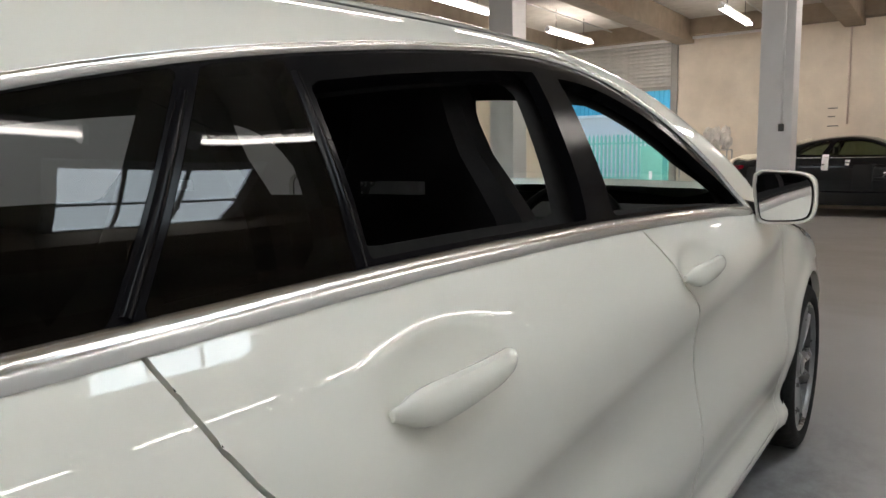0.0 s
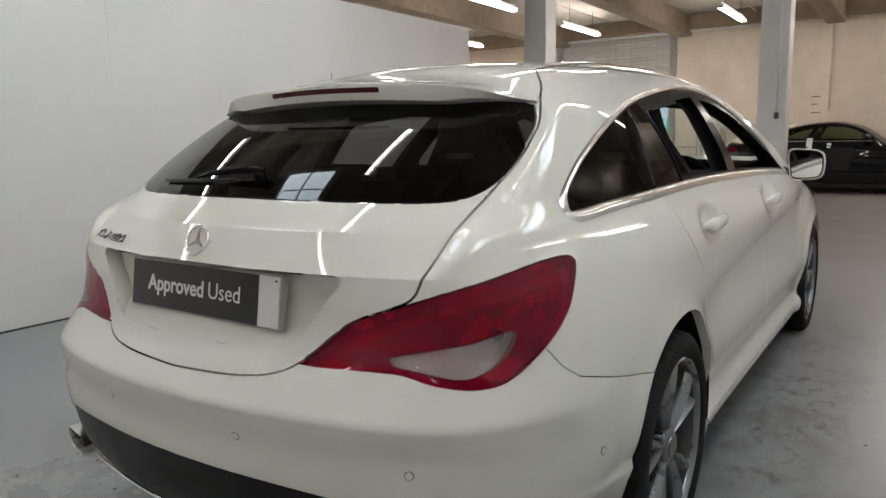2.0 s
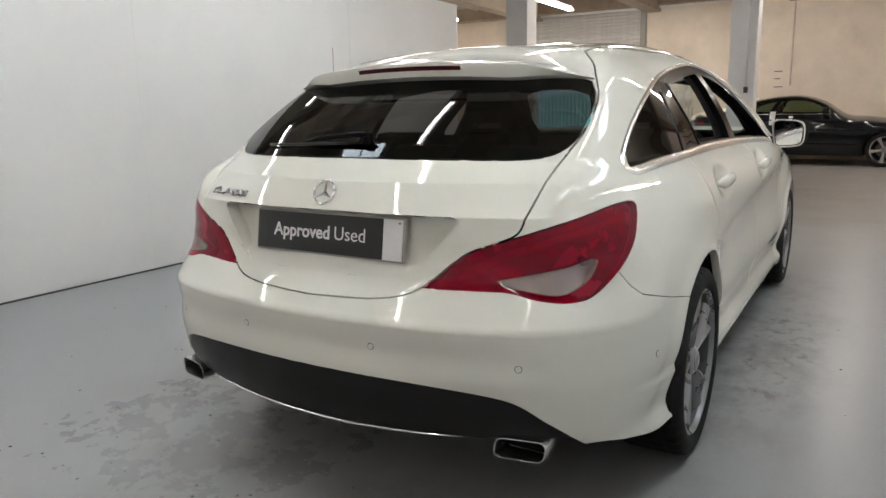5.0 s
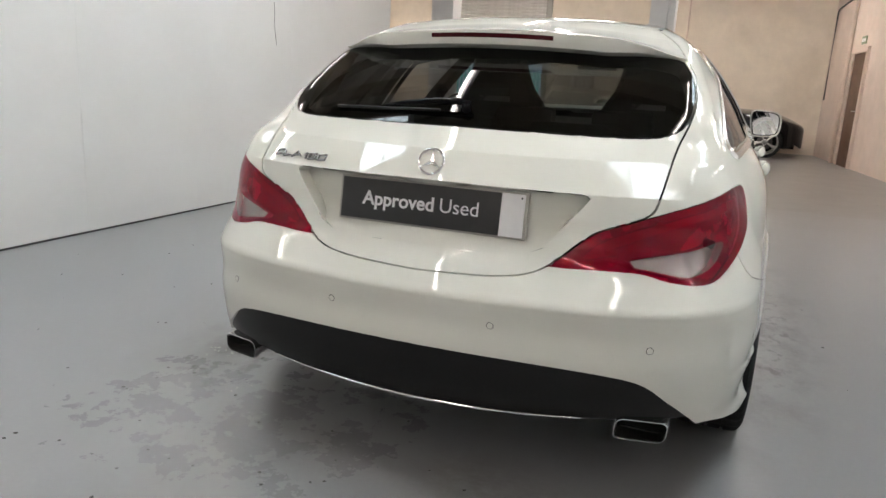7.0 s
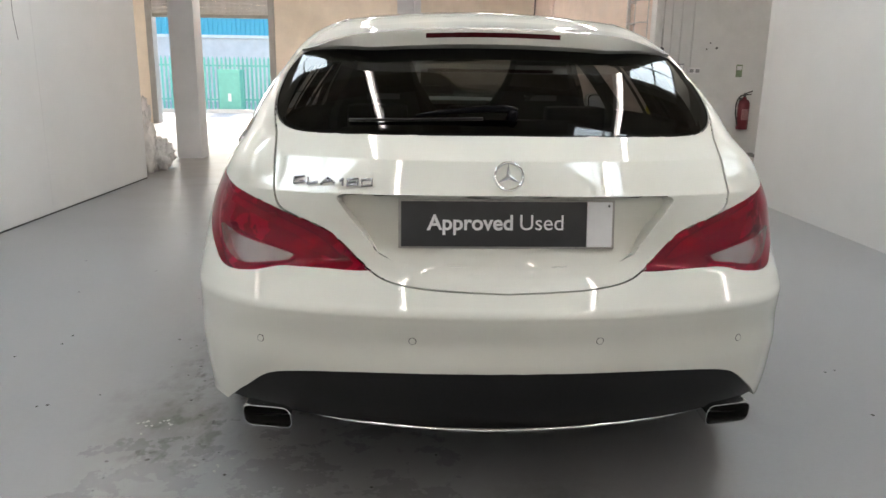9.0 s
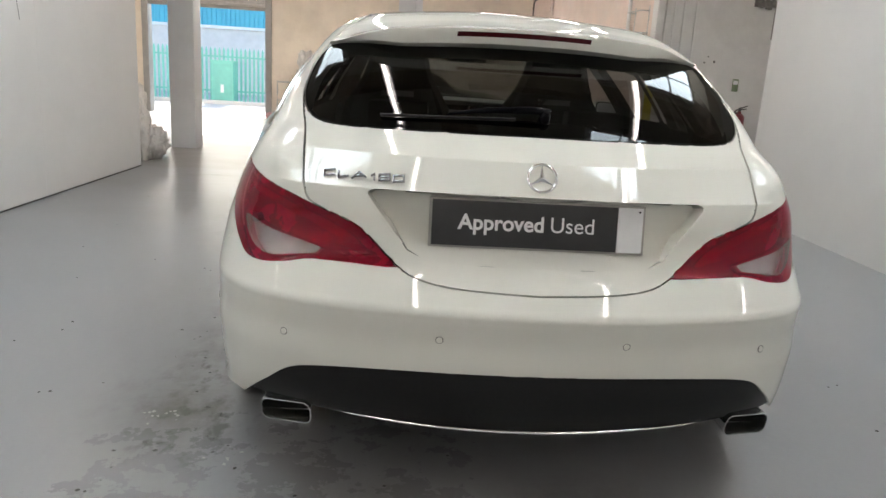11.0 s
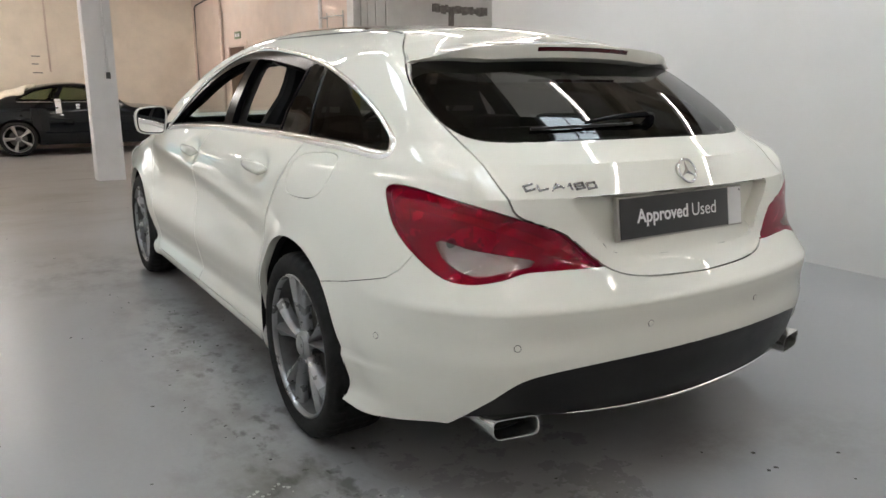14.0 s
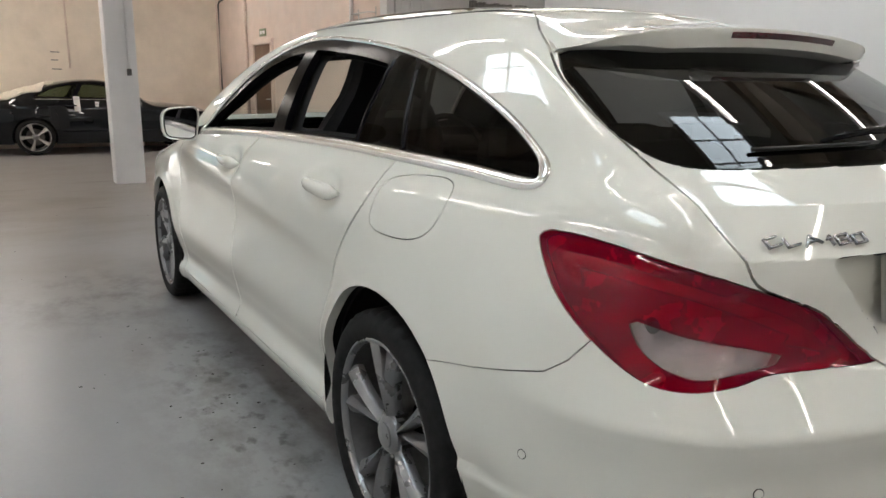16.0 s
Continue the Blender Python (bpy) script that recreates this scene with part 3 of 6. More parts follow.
# ---- car materials ----
PAINT = surface("off_white_car_paint", (0.72, 0.715, 0.655), 0.6, coat=1.0, coat_ior=1.52, grain=(2.0, 0.012))
PRIVACY = surface("privacy_glass", (0.012, 0.012, 0.013), 0.02, coat=0.6)
BLACK_TRIM = surface("black_gloss_trim", (0.005, 0.005, 0.006), 0.16, spec=0.06)
BLACK_PLASTIC = surface("black_textured_plastic", (0.011, 0.0105, 0.011), 0.40, grain=(180, 0.15), bump=(600, 0.0002), gloss=(5, 0.06), spec=0.22)
CHROME = surface("satin_chrome", (0.84, 0.84, 0.83), 0.21, metal=1.0, gloss=(20, 0.03))
DARK_CHROME = surface("dark_chrome", (0.42, 0.42, 0.43), 0.12, metal=1.0)
BRIGHT = surface("bright_chrome", (0.85, 0.85, 0.86), 0.06, metal=1.0)
RUBBER = surface("tyre_rubber", (0.020, 0.020, 0.020), 0.75, spec=0.1, grain=(40, 0.25), bump=(300, 0.0005))
ALLOY = surface("grey_alloy", (0.27, 0.27, 0.275), 0.30, metal=0.7, gloss=(12, 0.06), grain=(60, 0.05))
ALLOY_DARK = surface("dark_alloy", (0.10, 0.10, 0.105), 0.4, metal=0.6, grain=(40, 0.1))
IRON = surface("brake_iron", (0.12, 0.115, 0.11), 0.5, metal=0.7, grain=(30, 0.2))
LINING = surface("black_cabin_lining", (0.011, 0.011, 0.011), 0.9, grain=(50, 0.2), spec=0.15)
SEAT_CLOTH = surface("black_seat_leather", (0.008, 0.008, 0.009), 0.6, grain=(80, 0.2), bump=(250, 0.0006), spec=0.12)
MIRROR = surface("mirror_glass", (0.9, 0.9, 0.9), 0.01, metal=1.0)
PLATE_BLACK = surface("black_plate_face", (0.022, 0.022, 0.024), 0.3, coat=0.3, grain=(30, 0.1))
PLATE_WHITE = surface("white_plate_print", (0.75, 0.75, 0.76), 0.35, grain=(30, 0.03))
PLATE_HOLDER = surface("silver_plate_holder", (0.38, 0.37, 0.34), 0.35, metal=0.4, grain=(30, 0.08))


def lens(name, tint, body=0.0, ior=1.5):
    """Thin clear plastic or glass: tinted see-through, gloss by Fresnel, and a share of milky body colour."""
    m = bpy.data.materials.new(name)
    m.use_nodes = True
    nt = m.node_tree
    nt.nodes.remove(nt.nodes["Principled BSDF"])
    clear, gloss, milk = (nt.nodes.new("ShaderNodeBsdf" + k) for k in ("Transparent", "Glossy", "Diffuse"))
    clear.inputs["Color"].default_value = (*tint, 1)
    milk.inputs["Color"].default_value = (*tint, 1)
    gloss.inputs["Roughness"].default_value = 0.015
    edge, power, fres = nt.nodes.new("ShaderNodeLayerWeight"), nt.nodes.new("ShaderNodeMath"), nt.nodes.new("ShaderNodeMapRange")
    edge.inputs["Blend"].default_value = 0.5
    power.operation, power.inputs[1].default_value = "POWER", 5.0
    fres.inputs["To Min"].default_value = ((ior - 1) / (ior + 1)) ** 2
    nt.links.new(edge.outputs["Facing"], power.inputs[0])
    nt.links.new(power.outputs[0], fres.inputs["Value"])
    a, b = nt.nodes.new("ShaderNodeMixShader"), nt.nodes.new("ShaderNodeMixShader")
    a.inputs[0].default_value = body
    nt.links.new(clear.outputs[0], a.inputs[1])
    nt.links.new(milk.outputs[0], a.inputs[2])
    nt.links.new(fres.outputs[0], b.inputs[0])
    nt.links.new(a.outputs[0], b.inputs[1])
    nt.links.new(gloss.outputs[0], b.inputs[2])
    nt.links.new(b.outputs[0], nt.nodes["Material Output"].inputs["Surface"])
    m.diffuse_color = (*tint, 1)
    return m


RED_LENS = lens("red_lamp_lens", (0.66, 0.005, 0.095), 0.10)
CLEAR_LENS = lens("clear_lamp_lens", (0.88, 0.82, 0.82), 0.10)
RED_INNER = surface("red_reflector", (0.46, 0.035, 0.14), 0.26, metal=0.65, grain=(5, 0.35), gloss=(9, 0.05))
RED_BAND = surface("bright_red_reflector", (0.58, 0.045, 0.13), 0.27, metal=0.6, grain=(5, 0.3))
LAMP_SILVER = surface("lamp_reflector", (0.46, 0.45, 0.45), 0.18, metal=0.8, grain=(40, 0.25), bump=(45, 0.003))
SMOKE = lens("tinted_window_glass", (0.13, 0.133, 0.13), 0.0, 1.5)
DARK_SMOKE = lens("dark_privacy_glass", (0.17, 0.173, 0.17), 0.0, 1.5)
WINDSCREEN = lens("windscreen_glass", (0.80, 0.86, 0.84))

car = thing("estate_car", "glossy off-white estate car with tinted rear windows on the floor", "car")


# ---- lines along which the skin is cut ----
def sides(outline, inner=0.3, half=0):
    """A field: inside an outline of (y, z) on the flanks."""
    def field(p):
        d = polygon_distance(outline, p[:, 1], p[:, 2])
        x = p[:, 0] * half if half else np.abs(p[:, 0])
        return np.where(x > inner, d, 1.0)
    return field


def behind(outline, y_most=-0.02):
    """A field: inside an outline of (|x|, z) on the tail."""
    full = [tuple(q) for q in outline] + [(-x, z) for x, z in outline[::-1]]
    def field(p):
        return np.where(p[:, 1] < y_most, polygon_distance(full, p[:, 0], p[:, 2]), 1.0)
    return field


def cornered(outline):
    """A field on the rear corners, of (0.7 |x| + 0.7 (y + 0.8), z)."""
    def field(p):
        return np.where(p[:, 1] < -0.25, polygon_distance(outline, 0.7 * np.abs(p[:, 0]) + 0.7 * (p[:, 1] + 0.8), p[:, 2]), 1.0)
    return field


def circle(y, z, r):
    return lambda p: np.where(np.abs(p[:, 0]) > 0.45, np.hypot(p[:, 1] - y, p[:, 2] - z) - r, 1.0)


def half_plane(a, b):
    """Below 0 to the back of the line from a to b, in (y, z)."""
    (ay, az), (by, bz) = a, b
    n = math.hypot(bz - az, by - ay)
    return lambda p: ((p[:, 1] - ay) * (bz - az) - (p[:, 2] - az) * (by - ay)) / n


DLO = rounded([(-0.352, 0.965), (-0.348, 0.990), (-0.31, 1.022), (-0.19, 1.086), (0.02, 1.163), (0.27, 1.222), (0.54, 1.266), (0.80, 1.297), (1.10, 1.322), (1.32, 1.315), (1.50, 1.268), (1.66, 1.185), (1.80, 1.07), (1.90, 0.968), (1.86, 0.956), (1.6, 0.970), (1.1, 0.984), (0.6, 0.988), (0.15, 0.983), (-0.14, 0.973), (-0.30, 0.961)], n=4)
BAR_A, BAR_B = ((0.105, 0.985), (0.310, 1.25)), ((0.385, 0.985), (0.450, 1.28))
POST_A, POST_B = ((0.935, 0.98), (1.125, 1.33)), ((1.045, 0.98), (1.215, 1.33))
GLASS = rounded([(0.0, 1.003), (0.30, 1.001), (0.49, 1.001), (0.568, 1.011), (0.606, 1.04), (0.618, 1.085), (0.609, 1.145), (0.593, 1.183)], closed=False, n=4) + [(0.568, 1.214), (0.50, 1.236), (0.30, 1.252), (0.0, 1.262)]
LAMP = rounded([(0.812, 0.868), (0.774, 0.789), (0.706, 0.721), (0.631, 0.673), (0.561, 0.661), (0.482, 0.669), (0.409, 0.685), (0.235, 0.684), (0.262, 0.705), (0.311, 0.75), (0.355, 0.781), (0.463, 0.823), (0.58, 0.859), (0.69, 0.884), (0.767, 0.891), (0.800, 0.888)], n=4)
CLEAR = rounded([(0.652, 0.764), (0.624, 0.713), (0.57, 0.685), (0.526, 0.680), (0.464, 0.690), (0.395, 0.704), (0.447, 0.722), (0.556, 0.742), (0.61, 0.757)], n=4)
GATE = rounded([(0.0, 0.641), (0.16, 0.646), (0.235, 0.652), (0.295, 0.663), (0.343, 0.687), (0.40, 0.735), (0.455, 0.778), (0.51, 0.80), (0.566, 0.826), (0.582, 0.87), (0.590, 0.925), (0.600, 0.985), (0.614, 1.03), (0.6245, 1.085), (0.616, 1.145), (0.600, 1.185), (0.577, 1.219), (0.532, 1.274), (0.463, 1.322)], closed=False, n=3) + [(0.3, 1.3385), (0.0, 1.3505)]
RECESS = [(0.0, 0.866), (0.405, 0.862), (0.418, 0.856), (0.345, 0.765), (0.315, 0.728), (0.275, 0.710), (0.14, 0.703), (0.0, 0.701)]
INSERT = rounded([(0.0, 0.450), (0.25, 0.447), (0.42, 0.440), (0.54, 0.428), (0.605, 0.408), (0.66, 0.362), (0.70, 0.325), (0.745, 0.272)], closed=False, n=3) + [(0.75, 0.1), (0.0, 0.1)]
REAR_DOOR = rounded([(0.112, 1.0), (0.118, 0.962), (0.166, 0.862), (0.272, 0.743), (0.382, 0.581), (0.446, 0.432), (0.452, 0.30)], closed=False, n=3) + [(0.452, 0.235), (1.378, 0.235)] + rounded([(1.378, 0.30), (1.378, 0.43), (1.362, 0.615), (1.275, 0.804), (1.165, 0.917), (1.12, 1.0)], closed=False, n=3)
FRONT_DOOR = rounded([(1.12, 1.0), (1.165, 0.917), (1.275, 0.804), (1.362, 0.615), (1.378, 0.43), (1.378, 0.30)], closed=False, n=3) + [(1.378, 0.235), (2.28, 0.235)] + rounded([(2.29, 0.5), (2.24, 0.8), (2.05, 0.95), (1.9, 0.975)], closed=False, n=3)
FUEL = rounded([(0.112, 0.83), (0.115, 0.90), (0.07, 0.937), (-0.06, 0.952), (-0.135, 0.945), (-0.148, 0.91), (-0.128, 0.845), (-0.06, 0.815), (0.06, 0.812)], n=4)
BUMPER = [(-1.2, 0.1), (0.15, 0.1), (0.15, 0.565), (-0.156, 0.577), (-0.33, 0.612), (-0.45, 0.642), (-0.50, 0.655), (-0.535, 0.682), (-0.575, 0.74), (-0.62, 0.79), (-1.2, 0.79)]
HEM = spline([-1.0, -0.78, -0.72, -0.66, -0.53, -0.38, -0.30, 0.0, 0.6, 3.7], [0.18, 0.20, 0.275, 0.283, 0.262, 0.240, 0.25, 0.21, 0.178, 0.2])
window_d = lambda p: np.where(np.abs(p[:, 0]) > 0.3, polygon_distance(DLO, p[:, 1], p[:, 2]), 1.0)


def cut_car(shell, fine=True):
    shell.cut("gone", lambda p: p[:, 2] - HEM(p[:, 1]))
    shell.cut("gone", circle(0.052, 0.314, 0.362))
    shell.cut("gone", circle(2.715, 0.318, 0.352))
    shell.cut("frame", window_d)
    shell.cut("quarter", lambda p: np.maximum(window_d(p) + 0.009, half_plane(*BAR_A)(p) + 0.010), ("frame",))
    shell.cut("vent", lambda p: np.maximum.reduce([window_d(p) + 0.010, 0.012 - half_plane(*BAR_A)(p), half_plane(*BAR_B)(p) + 0.010]), ("frame",))
    rail, post = (0.0, 0.0) if fine else (0.022, 0.022)         # the lining stands in past the frames
    shell.cut("gone", lambda p: np.maximum.reduce([window_d(p) + 0.020 + (0.022 + rail) * step(1.0, 1.1, p[:, 2]), 0.016 + post - half_plane(*BAR_B)(p), half_plane(*POST_A)(p) + post]), ("frame",))
    shell.cut("gone", lambda p: np.maximum(window_d(p) + 0.020 + (0.030 + 1.6 * rail) * step(1.0, 1.1, p[:, 2]), post - half_plane(*POST_B)(p)), ("frame",))
    shell.cut("screen", lambda p: np.where(p[:, 2] > 0.95, np.maximum.reduce([(1.50 if fine else 1.74) + 0.22 * p[:, 0] ** 2 - p[:, 1], p[:, 1] - 2.33 + 0.2 * p[:, 0] ** 2, np.abs(p[:, 0]) - (0.46 + 0.30 * (p[:, 1] - 1.5))]), 1.0))
    shell.cut("glass", behind(GLASS))
    if not fine:
        return
    shell.cut("lamp", cornered(LAMP))
    shell.cut("clear", cornered(CLEAR), ("lamp",))
    shell.cut("band", lambda p: np.maximum(np.abs(cornered(LAMP)(p) + 0.036) - 0.011, 0.705 + 0.235 * (0.7 * np.abs(p[:, 0]) + 0.7 * (p[:, 1] + 0.8) - 0.3) - p[:, 2]), ("lamp",))
    shell.cut("gate", behind(GATE, 0.05))
    shell.cut("recess", behind(RECESS, -0.4), ("gate",))
    shell.cut("insert", behind(INSERT, -0.35))
    shell.cut("gone", lambda p: p[:, 2] - 0.273 - 0.095 * np.minimum(np.abs(p[:, 0]), 0.60) ** 2, ("insert",))
    shell.cut("bumper", sides(BUMPER, -1.0))
    shell.cut("rear_door", sides(REAR_DOOR))
    shell.cut("front_door", sides(FRONT_DOOR))
    shell.cut("fuel", sides(FUEL, 0.5, -1))
    shell.cut("sunroof", lambda p: np.where(p[:, 2] > 1.3, polygon_distance(rounded([(-0.40, 0.34), (0.40, 0.34), (0.43, 0.38), (0.41, 1.32), (0.38, 1.36), (-0.38, 1.36), (-0.41, 1.32), (-0.43, 0.38)], n=2), p[:, 0], p[:, 1]), 1.0))


shell = Shell(skin, step_size=0.019, fine=((0.382, 0.418), (0.545, 0.607), (0.918, 1.125)))
cut_car(shell)
shell.panel("body", PAINT, car, "body_shell", "glossy off-white painted body")
shell.panel("frame", BLACK_TRIM, car, "window_frame", "black window pillars and frames", side=1, gap=0.0005)
shell.panel("frame", BLACK_TRIM, car, "window_frame", "black window pillars and frames", side=-1, gap=0.0005)
bumper = shell.panel("bumper", PAINT, car, "rear_bumper", depth=0.02, gap=0.0006)
shell.panel("screen", WINDSCREEN, car, "windscreen", "clear windscreen", gap=0.0005, depth=0.004)
shell.panel("sunroof", PRIVACY, car, "sunroof", "dark glass sunroof", gap=0.002)
shell.panel("fuel", PAINT, car, "fuel_flap", gap=0.0009)
for s in (-1, 1):
    shell.panel("quarter", DARK_SMOKE, car, "quarter_window", "dark tinted glass", side=s, gap=0.0004, depth=0.004)
    shell.panel("vent", DARK_SMOKE, car, "door_quarter_light", "dark tinted glass", side=s, gap=0.0004, depth=0.004)


def sunk(co, nor):
    """The hollow for the number plate: deep under its upper lip, shallow at the foot."""
    co = co.copy()
    co[:, 1] += 0.044 * step(0.700, 0.750, co[:, 2]) + 0.0006
    return co, nor


gate = shell.panel("gate", PAINT, car, "tailgate", depth=0.05, gap=0.0038)
shell.panel("recess", PAINT, gate, "plate_recess", "hollow for the number plate", gap=-0.0045, depth=0.0, move=sunk)
rear_window = shell.panel("glass", SMOKE, car, "rear_window", "dark tinted rear window", gap=0.0006, depth=0.004)


def set_in(by):
    return lambda co, nor: (co - nor * by, nor)


def ribbed(by, many):
    """Set in behind the lens, with soft level ribs."""
    def move(co, nor):
        w = np.sin(co[:, 2] * many + 14 * np.abs(co[:, 0])) * 0.22
        n = nor + np.stack([0 * w, 0 * w, w], 1)
        return co - nor * by, n / np.linalg.norm(n, axis=1)[:, None]
    return move


shell.panel("insert", BLACK_PLASTIC, bumper, "diffuser", "black textured plastic insert", depth=0.03, gap=0.001, move=set_in(0.006))
for s in (-1, 1):
    rd = shell.panel("rear_door", PAINT, car, "rear_door", side=s, gap=0.0034)
    fd = shell.panel("front_door", PAINT, car, "front_door", side=s, gap=0.0034)
    lamp = shell.panel("lamp+band", RED_LENS, car, "tail_lamp", "dark red tail lamp with a clear lower lens", side=s, gap=0.0008, depth=0.02)
    shell.panel("lamp", RED_INNER, lamp, "reflector", "ribbed red reflector", side=s, gap=0.002, depth=0.0, move=ribbed(0.024, 95))
    shell.panel("band", RED_BAND, lamp, "reflector_band", "bright red light band", side=s, gap=0.0, depth=0.0, move=ribbed(0.021, 120))
    shell.panel("clear", LAMP_SILVER, lamp, "reflector", "silver reflector", side=s, gap=0.0, depth=0.0, move=ribbed(0.022, 60))
    shell.panel("clear", CLEAR_LENS, lamp, "clear_lens", "clear reversing lamp lens", side=s, gap=0.0, depth=0.006)

    # pull handles over their cups
    for owner, hy, hz in ((rd, 0.450, 0.873), (fd, 1.320, 0.878)):
        ys = np.linspace(-0.116, 0.116, 25)
        base = onto_skin(np.stack([ys * 0 + 0.3 * s, hy + ys, hz + 0.05 * ys], 1), np.stack([ys * 0 + 1.2 * s, hy + ys, hz + 0.05 * ys], 1), lambda q, thick=0.0: skin(q))
        flat_x = np.abs(onto_skin(np.array([[0.3 * s, hy + 0.16, hz]]), np.array([[1.2 * s, hy + 0.16, hz]]), skin)[0, 0]) - 0.004
        bm = bmesh.new()
        rings = []
        for u, yy, q in zip(ys / 0.116, ys, base):
            out = flat_x + 0.022 * (1 - abs(u) ** 3.2)
            tall = 0.021 * (1 - 0.25 * u) * max(0.25, (1 - abs(u) ** 6)) 
            ring = []
            for k in range(12):
                a = k * math.tau / 12
                ring.append(bm.verts.new((s * (out + 0.014 * math.cos(a) * max(0.3, 1 - abs(u) ** 8)), hy + yy, hz + 0.05 * yy + tall * math.sin(a))))
            rings.append(ring)
        for a, b in zip(rings, rings[1:]):
            for k in range(12):
                bm.faces.new((a[k], a[(k + 1) % 12], b[(k + 1) % 12], b[k]))
        bm.faces.new(rings[0]), bm.faces.new(rings[-1][::-1])
        bmesh.ops.recalc_face_normals(bm, faces=bm.faces)
        part("door_handle", bm, PAINT, owner, "body-coloured pull handle")

    # bright strip round the side windows: wide along the belt, thin over the top
    line = np.array([(0.75 * s, y, z) for y, z in DLO])
    belt = np.array([0.030 if z < 1.0 and i > 1 else 0.017 for i, (y, z) in enumerate(DLO)])
    belt = np.convolve(np.concatenate([belt[-2:], belt, belt[:2]]), np.ones(5) / 5, "valid")
    part("window_trim", ribbon(skin, line, belt, 0.007, True, (s, 0, 0), 0.002), CHROME, car, "satin chrome window surround")
    for bar, wide in ((BAR_A, 0.012), (BAR_B, 0.016)):
        t = np.linspace(0.05, 0.80 if bar is BAR_B else 0.76, 12)
        line = np.stack([t * 0 + 0.72 * s, bar[0][0] + (bar[1][0] - bar[0][0]) * t, bar[0][1] + (bar[1][1] - bar[0][1]) * t], 1)
        part("window_bar", ribbon(skin, line, wide, 0.004, False, (s, 0, 0)), BLACK_TRIM, car)

for s in (-1, 1):                                             # black strips along the roof's edges
    line = np.array([(s * (0.466 + 0.012 * math.sin(2.0 * (y - 0.03))), y, 1.35) for y in np.linspace(0.03, 1.42, 30)])
    part("roof_strip", ribbon(skin, line, 0.015, 0.0016, False, (0, 0, 1)), BLACK_PLASTIC, car, "black strip along the roof's edge")

# ---- the dark lining of the cabin ----
lining = Shell(skin, step_size=0.045, thick=0.05)
cut_car(lining, False)
lining.panel("body+frame", LINING, car, "cabin_lining", "black headlining and cabin trim", gap=0.0, depth=0.0)


# ---- wheels ----
def lathe_into(bm, profile, n=48, wobble=None):
    """A profile of (radius, x) turned round the x axis."""
    rings = []
    for j, (r, x) in enumerate(profile):
        ring = []
        for k in range(n):
            a = k * math.tau / n
            rr = r - (wobble(j, k) if wobble else 0)
            ring.append(bm.verts.new((x, rr * math.cos(a), rr * math.sin(a))))
        rings.append(ring)
    for a, b in zip(rings, rings[1:]):
        for k in range(n):
            bm.faces.new((a[k], a[(k + 1) % n], b[(k + 1) % n], b[k]))
    return rings


TREAD = [(0.243, 0.098), (0.254, 0.108), (0.273, 0.1125), (0.292, 0.110), (0.305, 0.102), (0.314, 0.094), (0.3175, 0.080), (0.318, 0.056), (0.3115, 0.053), (0.3115, 0.045), (0.318, 0.042), (0.318, 0.006), (0.3115, 0.004), (0.3115, -0.004), (0.318, -0.006), (0.318, -0.042), (0.3115, -0.045), (0.3115, -0.053), (0.318, -0.056), (0.3175, -0.080), (0.314, -0.094), (0.305, -0.102), (0.292, -0.110), (0.273, -0.1125), (0.254, -0.108), (0.243, -0.098)]


BARREL = surface("dark_grey_rim_inside", (0.10, 0.10, 0.10), 0.45, metal=0.3, grain=(30, 0.2), spec=0.3)


